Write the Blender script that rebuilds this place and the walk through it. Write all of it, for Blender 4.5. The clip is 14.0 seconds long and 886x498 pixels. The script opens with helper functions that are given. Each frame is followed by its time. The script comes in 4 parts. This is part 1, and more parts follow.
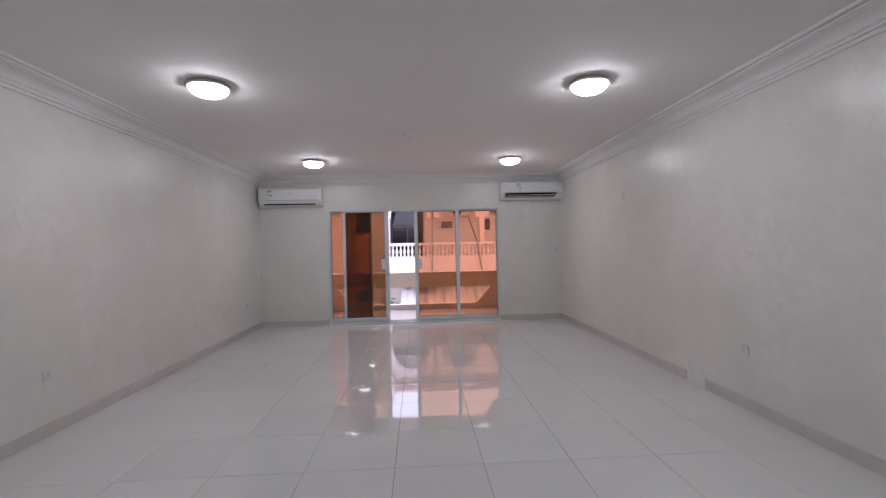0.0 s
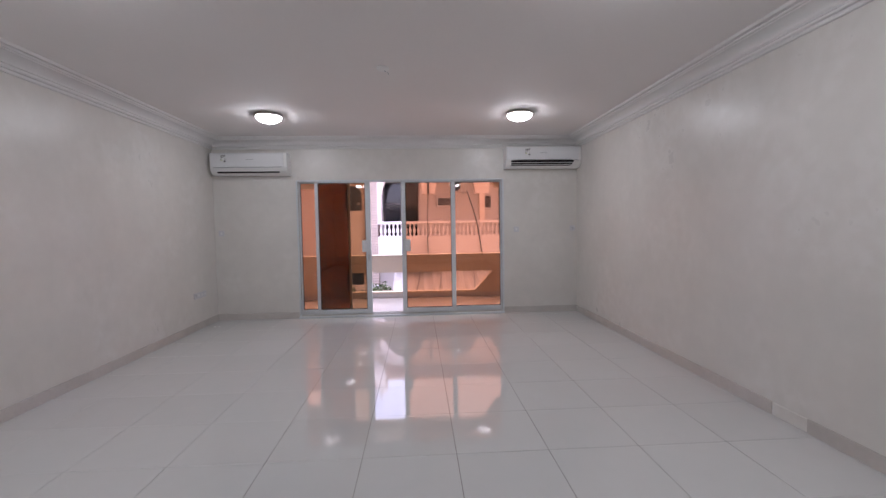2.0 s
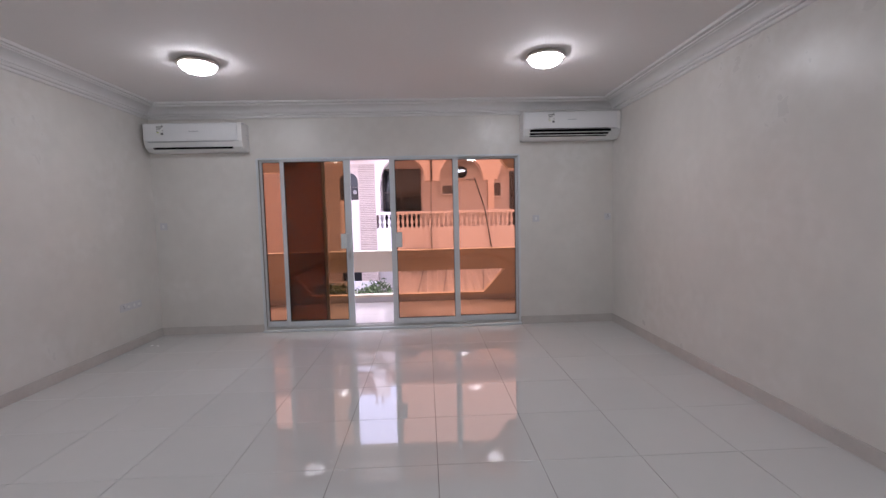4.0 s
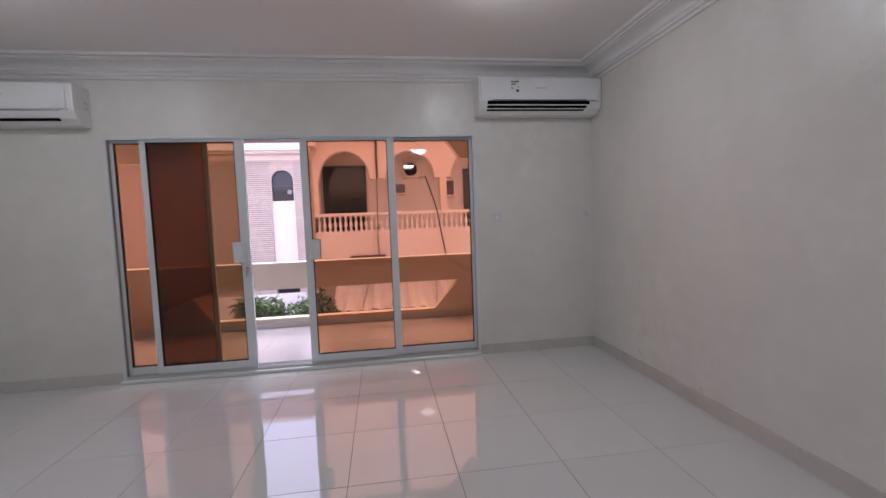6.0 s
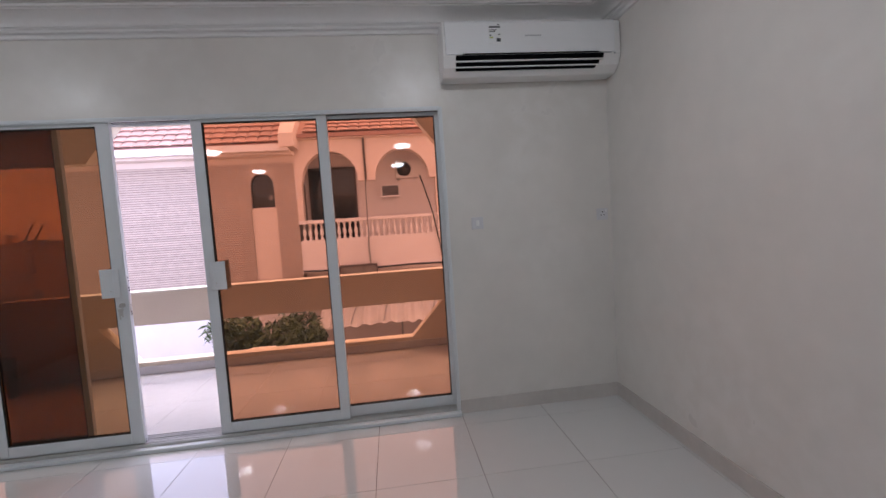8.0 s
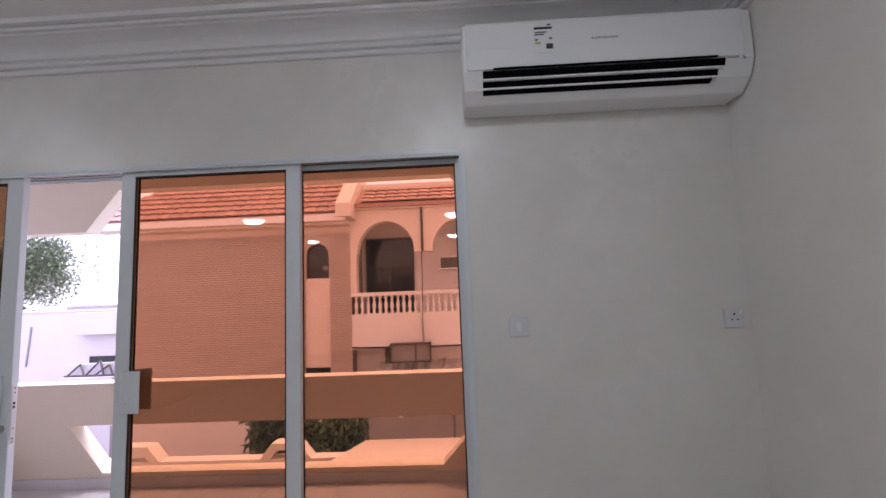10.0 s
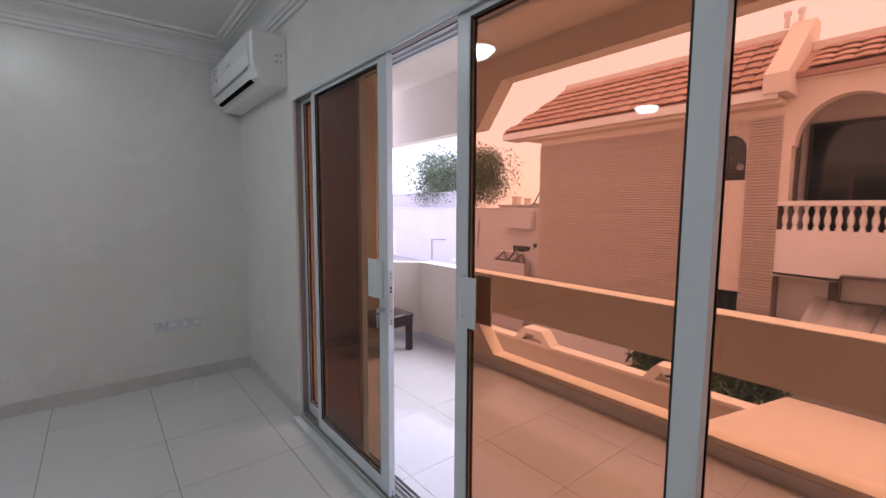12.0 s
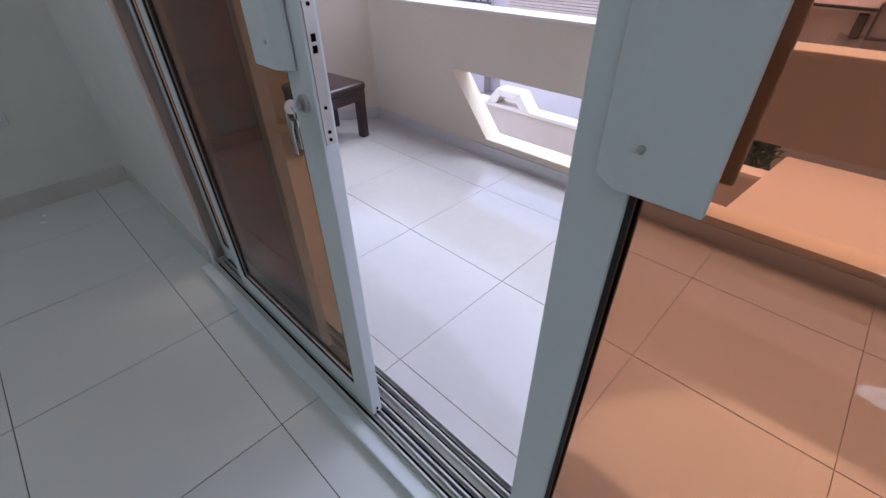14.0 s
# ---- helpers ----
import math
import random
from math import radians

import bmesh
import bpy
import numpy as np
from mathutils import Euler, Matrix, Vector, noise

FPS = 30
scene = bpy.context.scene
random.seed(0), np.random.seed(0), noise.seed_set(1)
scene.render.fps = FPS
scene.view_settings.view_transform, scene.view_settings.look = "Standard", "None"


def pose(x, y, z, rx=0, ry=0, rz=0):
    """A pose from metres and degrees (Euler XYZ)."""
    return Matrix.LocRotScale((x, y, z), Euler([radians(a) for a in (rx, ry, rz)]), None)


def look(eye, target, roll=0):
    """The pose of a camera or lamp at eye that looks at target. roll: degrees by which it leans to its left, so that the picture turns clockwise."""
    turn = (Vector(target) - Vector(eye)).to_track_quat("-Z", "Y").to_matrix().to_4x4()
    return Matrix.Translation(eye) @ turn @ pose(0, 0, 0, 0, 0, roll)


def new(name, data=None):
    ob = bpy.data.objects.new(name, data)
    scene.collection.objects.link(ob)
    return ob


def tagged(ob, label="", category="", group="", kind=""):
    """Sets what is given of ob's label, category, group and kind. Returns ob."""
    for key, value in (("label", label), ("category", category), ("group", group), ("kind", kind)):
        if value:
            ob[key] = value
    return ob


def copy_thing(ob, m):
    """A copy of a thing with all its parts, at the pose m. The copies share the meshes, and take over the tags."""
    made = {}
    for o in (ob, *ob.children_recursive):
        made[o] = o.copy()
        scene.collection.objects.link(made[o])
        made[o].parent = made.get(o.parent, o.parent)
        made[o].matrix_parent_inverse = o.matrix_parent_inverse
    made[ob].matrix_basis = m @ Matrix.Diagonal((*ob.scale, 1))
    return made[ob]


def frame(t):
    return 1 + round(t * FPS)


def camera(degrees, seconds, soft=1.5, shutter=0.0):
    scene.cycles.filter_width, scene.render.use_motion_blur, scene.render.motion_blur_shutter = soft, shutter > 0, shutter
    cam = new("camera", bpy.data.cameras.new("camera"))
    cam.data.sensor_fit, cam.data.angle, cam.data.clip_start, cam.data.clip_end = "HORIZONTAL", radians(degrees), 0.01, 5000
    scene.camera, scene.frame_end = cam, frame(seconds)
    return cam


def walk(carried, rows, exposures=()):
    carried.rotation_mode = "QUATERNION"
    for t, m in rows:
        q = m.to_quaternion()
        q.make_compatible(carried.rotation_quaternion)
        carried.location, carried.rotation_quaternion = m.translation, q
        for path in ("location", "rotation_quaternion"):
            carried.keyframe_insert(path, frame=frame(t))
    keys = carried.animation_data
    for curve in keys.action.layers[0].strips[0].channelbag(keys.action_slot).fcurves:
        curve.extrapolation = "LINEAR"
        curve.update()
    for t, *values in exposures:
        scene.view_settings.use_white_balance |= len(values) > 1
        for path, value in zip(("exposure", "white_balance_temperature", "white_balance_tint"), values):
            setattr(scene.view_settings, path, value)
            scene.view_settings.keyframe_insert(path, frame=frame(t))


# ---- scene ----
cam = camera(91.6, 14.0)
EXPOSURES = [(0.0, 2.77, 6450, 18), (3.0, 2.87, 6450, 18), (5.5, 2.66, 6400, 17), (8.0, 2.67, 6350, 14), (10.5, 2.70, 6250, 15), (12.0, 2.6, 6200, 9), (12.5, 2.37, 6100, 5), (13.0, 2.50, 6000, 2), (13.5, 2.46, 5900, 2), (14.0, 2.30, 5780, 2)]
PATH = [
    (0, (0.188, -0.289, 1.471), (0.302, 1.708, 1.462), -1.2),
    (0.5, (0.279, 0.04, 1.483), (0.39, 2.037, 1.465), -1.4),
    (1, (0.303, 0.405, 1.451), (0.412, 2.402, 1.414), -1.3),
    (1.5, (0.294, 0.743, 1.451), (0.412, 2.738, 1.37), -1.4),
    (2, (0.378, 1.121, 1.459), (0.493, 3.115, 1.353), -0.9),
    (2.5, (0.38, 1.484, 1.467), (0.499, 3.478, 1.353), -0.5),
    (3, (0.428, 1.849, 1.465), (0.546, 3.841, 1.329), -1.8),
    (5.3, (0.734, 3.544, 1.394), (0.765, 5.538, 1.242), -0.2),
    (5.5, (0.756, 3.678, 1.407), (0.896, 5.668, 1.254), -0.0),
    (6, (0.838, 3.946, 1.408), (1.119, 5.921, 1.264), -2.1),
    (6.5, (1.041, 4.239, 1.429), (1.327, 6.212, 1.281), -2.1),
    (7, (1.14, 4.544, 1.413), (1.467, 6.511, 1.266), -2.0),
    (7.5, (1.227, 4.844, 1.417), (1.575, 6.808, 1.271), -3.6),
    (8, (1.381, 5.124, 1.429), (1.615, 7.106, 1.295), -3.8),
    (10.5, (1.763, 6.444, 1.563), (1.429, 8.4, 1.812), -0.3),
    (11, (1.626, 6.673, 1.564), (0.629, 8.399, 1.727), -0.3),
    (11.5, (1.507, 6.916, 1.567), (0.029, 8.262, 1.627), -0.6),
    (12, (1.369, 7.134, 1.506), (-0.182, 8.381, 1.312), 0.3),
    (12.5, (1.105, 7.287, 1.421), (-0.398, 8.472, 0.838), 1.3),
    (13, (0.854, 7.431, 1.332), (-0.52, 8.521, 0.371), 1.5),
    (13.5, (0.591, 7.674, 1.305), (-0.739, 8.723, 0.242), 1.1),
    (14, (0.311, 7.816, 1.257), (-0.817, 8.959, 0.065), -0.7),
]
walk(cam, [(t, look(eye, target, roll)) for t, eye, target, roll in PATH], EXPOSURES)

# ---- light ----
world = bpy.data.worlds.new("sky")
world.use_nodes = True
scene.world = world
wn = world.node_tree
sky = wn.nodes.new("ShaderNodeTexSky")
sky.sky_type = "NISHITA"
sky.sun_disc = False
sky.sun_elevation, sky.sun_rotation = radians(63), radians(15)
sky.dust_density, sky.air_density, sky.ozone_density = 1.4, 1.0, 1.0
haze = wn.nodes.new("ShaderNodeMix")
haze.data_type = "RGBA"
haze.inputs["Factor"].default_value = 0.85
haze.inputs["B"].default_value = (2.72, 2.52, 3.50, 1)
wn.links.new(sky.outputs["Color"], haze.inputs["A"])
wn.links.new(haze.outputs["Result"], wn.nodes["Background"].inputs["Color"])
wn.nodes["Background"].inputs["Strength"].default_value = 0.15
sun_data = bpy.data.lights.new("sun", "SUN")
sun_data.energy, sun_data.angle, sun_data.color = 0.68, radians(40), (1.0, 0.96, 0.96)
sun = new("sun", sun_data)
sun.matrix_world = look((3.6, 19.6, 22.0), (0, 9, 0))
LAMP_POWER = 6.2


# ---- materials ----
def colour_node(nt, value):
    n = nt.nodes.new("ShaderNodeRGB")
    n.outputs[0].default_value = (*value, 1)
    return n.outputs[0]


def mat(name, base, rough=0.5, metal=0.0, vary=0.08, scale=3.0, fine=60.0, bump=0.1, bump_dist=0.004, spec=0.5, rough_vary=0.0, per_piece=0.0, coat=0.0):
    """A procedural surface: broad stains, fine grain, a little relief and an uneven gloss."""
    m = bpy.data.materials.new(name)
    m.use_nodes = True
    nt = m.node_tree
    bsdf = nt.nodes["Principled BSDF"]
    co = nt.nodes.new("ShaderNodeTexCoord").outputs["Object"]
    geo = nt.nodes.new("ShaderNodeNewGeometry").outputs["Position"]
    big = nt.nodes.new("ShaderNodeTexNoise")
    big.inputs["Scale"].default_value, big.inputs["Detail"].default_value = scale, 5
    nt.links.new(geo, big.inputs["Vector"])
    small = nt.nodes.new("ShaderNodeTexNoise")
    small.inputs["Scale"].default_value, small.inputs["Detail"].default_value = fine, 3
    nt.links.new(geo, small.inputs["Vector"])
    ramp = nt.nodes.new("ShaderNodeMapRange")
    ramp.inputs["To Min"].default_value, ramp.inputs["To Max"].default_value = 1 - vary * 1.6, 1 + vary * 1.6
    nt.links.new(big.outputs["Fac"], ramp.inputs["Value"])
    ramp2 = nt.nodes.new("ShaderNodeMapRange")
    ramp2.inputs["To Min"].default_value, ramp2.inputs["To Max"].default_value = 1 - vary * 0.8, 1 + vary * 0.8
    nt.links.new(small.outputs["Fac"], ramp2.inputs["Value"])
    mul = nt.nodes.new("ShaderNodeMath")
    mul.operation = "MULTIPLY"
    nt.links.new(ramp.outputs[0], mul.inputs[0])
    nt.links.new(ramp2.outputs[0], mul.inputs[1])
    value = mul.outputs[0]
    if per_piece:
        info = nt.nodes.new("ShaderNodeObjectInfo")
        r3 = nt.nodes.new("ShaderNodeMapRange")
        r3.inputs["To Min"].default_value, r3.inputs["To Max"].default_value = 1 - per_piece, 1 + per_piece
        nt.links.new(info.outputs["Random"], r3.inputs["Value"])
        mul2 = nt.nodes.new("ShaderNodeMath")
        mul2.operation = "MULTIPLY"
        nt.links.new(value, mul2.inputs[0])
        nt.links.new(r3.outputs[0], mul2.inputs[1])
        value = mul2.outputs[0]
    tint = nt.nodes.new("ShaderNodeVectorMath")
    tint.operation = "SCALE"
    nt.links.new(colour_node(nt, base), tint.inputs[0])
    nt.links.new(value, tint.inputs["Scale"])
    nt.links.new(tint.outputs[0], bsdf.inputs["Base Color"])
    bsdf.inputs["Roughness"].default_value = rough
    bsdf.inputs["Metallic"].default_value = metal
    bsdf.inputs["Specular IOR Level"].default_value = spec
    bsdf.inputs["Coat Weight"].default_value = coat
    if rough_vary:
        rr = nt.nodes.new("ShaderNodeMapRange")
        rr.inputs["From Min"].default_value, rr.inputs["From Max"].default_value = 0.1, 0.9
        rr.inputs["To Min"].default_value, rr.inputs["To Max"].default_value = max(rough - rough_vary, 0.02), rough + rough_vary
        nt.links.new(big.outputs["Fac"], rr.inputs["Value"])
        nt.links.new(rr.outputs[0], bsdf.inputs["Roughness"])
    if bump:
        b = nt.nodes.new("ShaderNodeBump")
        b.inputs["Strength"].default_value, b.inputs["Distance"].default_value = bump, bump_dist
        nt.links.new(small.outputs["Fac"], b.inputs["Height"])
        nt.links.new(b.outputs[0], bsdf.inputs["Normal"])
    return m


def plaster_mat(name, base):
    """Satin wall plaster with trowelled, slightly shiny swirls."""
    m = mat(name, base, rough=0.35, vary=0.05, scale=2.2, fine=9.0, bump=0.0, rough_vary=0.06, spec=0.5)
    nt = m.node_tree
    bsdf = nt.nodes["Principled BSDF"]
    geo = nt.nodes.new("ShaderNodeNewGeometry").outputs["Position"]
    warp = nt.nodes.new("ShaderNodeTexNoise")
    warp.inputs["Scale"].default_value = 4.0
    warp.inputs["Detail"].default_value = 4.0
    warp.inputs["Distortion"].default_value = 0.5
    nt.links.new(geo, warp.inputs["Vector"])
    b = nt.nodes.new("ShaderNodeBump")
    b.inputs["Strength"].default_value, b.inputs["Distance"].default_value = 0.26, 0.008
    nt.links.new(warp.outputs["Fac"], b.inputs["Height"])
    fine = nt.nodes.new("ShaderNodeTexNoise")
    fine.inputs["Scale"].default_value, fine.inputs["Detail"].default_value = 26.0, 4.0
    fine.inputs["Distortion"].default_value = 0.8
    nt.links.new(geo, fine.inputs["Vector"])
    b2 = nt.nodes.new("ShaderNodeBump")
    b2.inputs["Strength"].default_value, b2.inputs["Distance"].default_value = 0.09, 0.002
    nt.links.new(fine.outputs["Fac"], b2.inputs["Height"])
    nt.links.new(b.outputs[0], b2.inputs["Normal"])
    nt.links.new(b2.outputs[0], bsdf.inputs["Normal"])
    # burnished trowel smears: glossier where two noises meet, lamp sheen painted in paler
    def soft_step(scale, distortion, lo, hi):
        n = nt.nodes.new("ShaderNodeTexNoise")
        n.inputs["Scale"].default_value, n.inputs["Detail"].default_value = scale, 4.0
        n.inputs["Distortion"].default_value = distortion
        nt.links.new(geo, n.inputs["Vector"])
        mr = nt.nodes.new("ShaderNodeMapRange")
        mr.interpolation_type = "SMOOTHSTEP"
        mr.inputs["From Min"].default_value, mr.inputs["From Max"].default_value = lo, hi
        nt.links.new(n.outputs["Fac"], mr.inputs["Value"])
        return mr.outputs[0]

    mask = nt.nodes.new("ShaderNodeMath")
    mask.operation = "MULTIPLY"
    nt.links.new(soft_step(1.1, 0.3, 0.45, 0.68), mask.inputs[0])
    nt.links.new(soft_step(9.0, 0.5, 0.30, 0.75), mask.inputs[1])
    weight = nt.nodes.new("ShaderNodeMath")
    weight.operation = "MULTIPLY"
    weight.inputs[1].default_value = 0.32
    nt.links.new(mask.outputs[0], weight.inputs[0])
    old = bsdf.inputs["Base Color"].links[0].from_socket
    mixc = nt.nodes.new("ShaderNodeMix")
    mixc.data_type = "RGBA"
    mixc.inputs["B"].default_value = (0.84, 0.83, 0.82, 1)
    nt.links.new(weight.outputs[0], mixc.inputs["Factor"])
    nt.links.new(old, mixc.inputs["A"])
    nt.links.new(mixc.outputs["Result"], bsdf.inputs["Base Color"])
    rold = bsdf.inputs["Roughness"].links[0].from_socket
    rsub = nt.nodes.new("ShaderNodeMath")
    rsub.operation = "MULTIPLY_ADD"
    rsub.inputs[1].default_value = -0.10
    nt.links.new(mask.outputs[0], rsub.inputs[0])
    nt.links.new(rold, rsub.inputs[2])
    nt.links.new(rsub.outputs[0], bsdf.inputs["Roughness"])
    return m


def tinted_glass(name, tint, gloss_at_normal):
    """One face of a bronze pane: it lets tinted light through and mirrors by Fresnel."""
    m = bpy.data.materials.new(name)
    m.use_nodes = True
    nt = m.node_tree
    out = nt.nodes["Material Output"]
    clear = nt.nodes.new("ShaderNodeBsdfTransparent")
    clear.inputs[0].default_value = (*tint, 1)
    gloss = nt.nodes.new("ShaderNodeBsdfGlossy")
    gloss.inputs["Roughness"].default_value = 0.0
    gloss.inputs["Color"].default_value = (0.95, 0.93, 0.92, 1)
    facing = nt.nodes.new("ShaderNodeLayerWeight")
    facing.inputs["Blend"].default_value = 0.5
    power = nt.nodes.new("ShaderNodeMath")
    power.operation = "POWER"
    power.inputs[1].default_value = 5.0
    nt.links.new(facing.outputs["Facing"], power.inputs[0])
    fres = nt.nodes.new("ShaderNodeMath")
    fres.operation = "MULTIPLY_ADD"
    fres.inputs[1].default_value, fres.inputs[2].default_value = 1.0 - gloss_at_normal, gloss_at_normal
    nt.links.new(power.outputs[0], fres.inputs[0])
    mix = nt.nodes.new("ShaderNodeMixShader")
    if gloss_at_normal:
        nt.links.new(fres.outputs[0], mix.inputs[0])
    else:
        mix.inputs[0].default_value = 0.0
    nt.links.new(clear.outputs[0], mix.inputs[1])
    nt.links.new(gloss.outputs[0], mix.inputs[2])
    nt.links.new(mix.outputs[0], out.inputs["Surface"])
    return m


def glow(name, colour, strength):
    m = bpy.data.materials.new(name)
    m.use_nodes = True
    bsdf = m.node_tree.nodes["Principled BSDF"]
    bsdf.inputs["Base Color"].default_value = (0.85, 0.85, 0.85, 1)
    bsdf.inputs["Roughness"].default_value = 0.25
    bsdf.inputs["Emission Color"].default_value = (*colour, 1)
    bsdf.inputs["Emission Strength"].default_value = strength
    return m


M_WALL = plaster_mat("wall_plaster", (0.71, 0.685, 0.645))
M_CEIL = mat("ceiling_paint", (0.82, 0.79, 0.775), rough=0.75, vary=0.02, scale=0.8, fine=40, bump=0.05)
M_CORNICE = mat("gypsum", (0.78, 0.77, 0.76), rough=0.6, vary=0.03, fine=30, bump=0.05)
M_BASE = mat("baseboard_tile", (0.58, 0.545, 0.515), rough=0.2, vary=0.08, scale=4, fine=25, bump=0.02)
M_TILE = mat("polished_porcelain", (0.645, 0.65, 0.64), rough=0.025, vary=0.02, scale=1.2, fine=8, bump=0.004, bump_dist=0.01, per_piece=0.02, spec=1.0)
M_GROUT = mat("grout", (0.13, 0.11, 0.09), rough=0.9, vary=0.2)
M_BGROUT = mat("balcony_grout", (0.36, 0.31, 0.27), rough=0.9, vary=0.15)
M_BTILE = mat("balcony_porcelain", (0.59, 0.57, 0.575), rough=0.09, vary=0.05, scale=2.0, fine=20, bump=0.006, per_piece=0.02)
M_ALU = mat("white_aluminium", (0.68, 0.715, 0.735), rough=0.32, vary=0.02, fine=120, bump=0.02)
M_ALU2 = mat("mill_aluminium_track", (0.62, 0.62, 0.60), rough=0.35, metal=0.6, vary=0.1, fine=90)
M_RUBBER = mat("black_gasket", (0.012, 0.012, 0.012), rough=0.6, vary=0.1)
M_GLASS = tinted_glass("bronze_glass", (0.725, 0.505, 0.368), 0.052)
M_GLASS_BACK = tinted_glass("bronze_glass_back", (0.725, 0.505, 0.368), 0.0)
M_GLASS_OLD = tinted_glass("brown_bronze_glass", (0.57, 0.415, 0.285), 0.052)
M_GLASS_OLD_BACK = tinted_glass("brown_bronze_glass_back", (0.57, 0.415, 0.285), 0.0)
# neutral filter added to deepen the overlap of two panes
M_DIMMER = tinted_glass("overlap_dimmer", (0.69, 0.61, 0.53), 0.0)
M_PLASTIC = mat("white_plastic", (0.80, 0.80, 0.79), rough=0.28, vary=0.015, fine=90, bump=0.01)
M_PLASTIC2 = mat("aged_white_plastic", (0.64, 0.64, 0.66), rough=0.4, vary=0.03)
M_ACFRONT = mat("glossy_white_plastic", (0.80, 0.81, 0.82), rough=0.10, vary=0.01, bump=0.0, spec=0.6)
# near-black that paints in the shade inside slots, grooves and holes
M_DARK = mat("cavity_shade", (0.004, 0.004, 0.005), rough=0.95, vary=0.1, spec=0.05)
M_STICK = mat("printed_label", (0.75, 0.76, 0.76), rough=0.4, vary=0.02)
M_RATING = mat("rating_ink", (0.45, 0.50, 0.16), rough=0.5)
M_INK = mat("label_ink", (0.04, 0.045, 0.05), rough=0.5)
M_GREYINK = mat("grey_mark", (0.42, 0.43, 0.45), rough=0.4)
M_STEEL = mat("satin_steel", (0.55, 0.55, 0.54), rough=0.3, metal=1.0, vary=0.05)
M_NICKEL = mat("brushed_nickel", (0.58, 0.53, 0.49), rough=0.4, metal=0.5, vary=0.05)
M_BOWL = glow("lit_opal_glass", (0.90, 0.95, 1.0), LAMP_POWER)
M_CREAM = mat("cream_render", (0.70, 0.61, 0.50), rough=0.8, vary=0.06, scale=1.5, fine=70, bump=0.25)
# cream paint, lifted above M_CREAM to put bounced light into its colour
M_SOFFIT = mat("bounce_lit_soffit", (0.85, 0.79, 0.70), rough=0.8, vary=0.03, scale=1.2, fine=60, bump=0.12)
M_COPING = mat("coping_paint", (0.72, 0.66, 0.58), rough=0.7, vary=0.06, fine=60, bump=0.15)
M_HOUSE = mat("house_render", (0.74, 0.64, 0.57), rough=0.85, vary=0.06, scale=0.8, fine=40, bump=0.2)
M_HOUSEW = mat("white_render", (0.80, 0.765, 0.75), rough=0.8, vary=0.05, scale=1.0, fine=40, bump=0.2)
M_STONE = mat("split_stone", (0.56, 0.465, 0.40), rough=0.9, vary=0.13, scale=6.0, fine=35, bump=0.6, bump_dist=0.02, per_piece=0.06)
M_JOINT = mat("stone_joint", (0.27, 0.21, 0.175), rough=0.95, vary=0.1)
M_ROOF = mat("clay_tile", (0.42, 0.245, 0.20), rough=0.75, vary=0.12, scale=4.0, fine=30, bump=0.3, per_piece=0.14)
M_WINDARK = mat("dark_window_glass", (0.02, 0.02, 0.022), rough=0.08, vary=0.1, bump=0.0)
M_FRAMEB = mat("brown_window_frame", (0.06, 0.045, 0.04), rough=0.4)
M_GREYMET = mat("grey_metal", (0.30, 0.29, 0.28), rough=0.5, metal=0.3, vary=0.1)
M_CORR = mat("corrugated_sheet", (0.66, 0.63, 0.59), rough=0.6, metal=0.2, vary=0.15, scale=4)
M_PAVE = mat("ground_concrete", (0.34, 0.31, 0.28), rough=0.9, vary=0.12, scale=0.6, fine=20, bump=0.3)
M_CANOPY = mat("canopy_render", (0.56, 0.49, 0.42), rough=0.85, vary=0.05, fine=60, bump=0.15)
M_LEATHER = mat("dark_brown_leather", (0.035, 0.018, 0.018), rough=0.35, vary=0.2, fine=150, bump=0.15, coat=0.1)
M_LEAF = mat("leaf", (0.07, 0.11, 0.035), rough=0.55, vary=0.35, scale=3.0, fine=20, bump=0.0)
M_LEAF2 = mat("olive_leaf", (0.12, 0.15, 0.08), rough=0.6, vary=0.3, scale=2.0, fine=12, bump=0.0)
M_BARK = mat("bark", (0.16, 0.12, 0.09), rough=0.9, vary=0.2, fine=30, bump=0.5, bump_dist=0.02)
M_FARW = mat("far_white_wall", (0.56, 0.51, 0.52), rough=0.85, vary=0.05, scale=0.5)
M_CABLE = mat("black_cable", (0.015, 0.015, 0.015), rough=0.6)


# ---- building helpers ----
def box(bm, x0, x1, y0, y1, z0, z1):
    v = [bm.verts.new((x, y, z)) for x in (x0, x1) for y in (y0, y1) for z in (z0, z1)]
    for f in ((0, 1, 3, 2), (4, 6, 7, 5), (0, 4, 5, 1), (2, 3, 7, 6), (0, 2, 6, 4), (1, 5, 7, 3)):
        bm.faces.new([v[i] for i in f])
    return bm


def prism(bm, poly, axis, a, b):
    """A flat outline drawn out along x, y or z from a to b."""
    def at(u, w, d):
        return {"x": (d, u, w), "y": (u, d, w), "z": (u, w, d)}[axis]
    lo = [bm.verts.new(at(u, w, a)) for u, w in poly]
    hi = [bm.verts.new(at(u, w, b)) for u, w in poly]
    bm.faces.new(lo)
    bm.faces.new(hi[::-1])
    n = len(poly)
    for i in range(n):
        bm.faces.new((lo[i], hi[i], hi[(i + 1) % n], lo[(i + 1) % n]))
    return bm


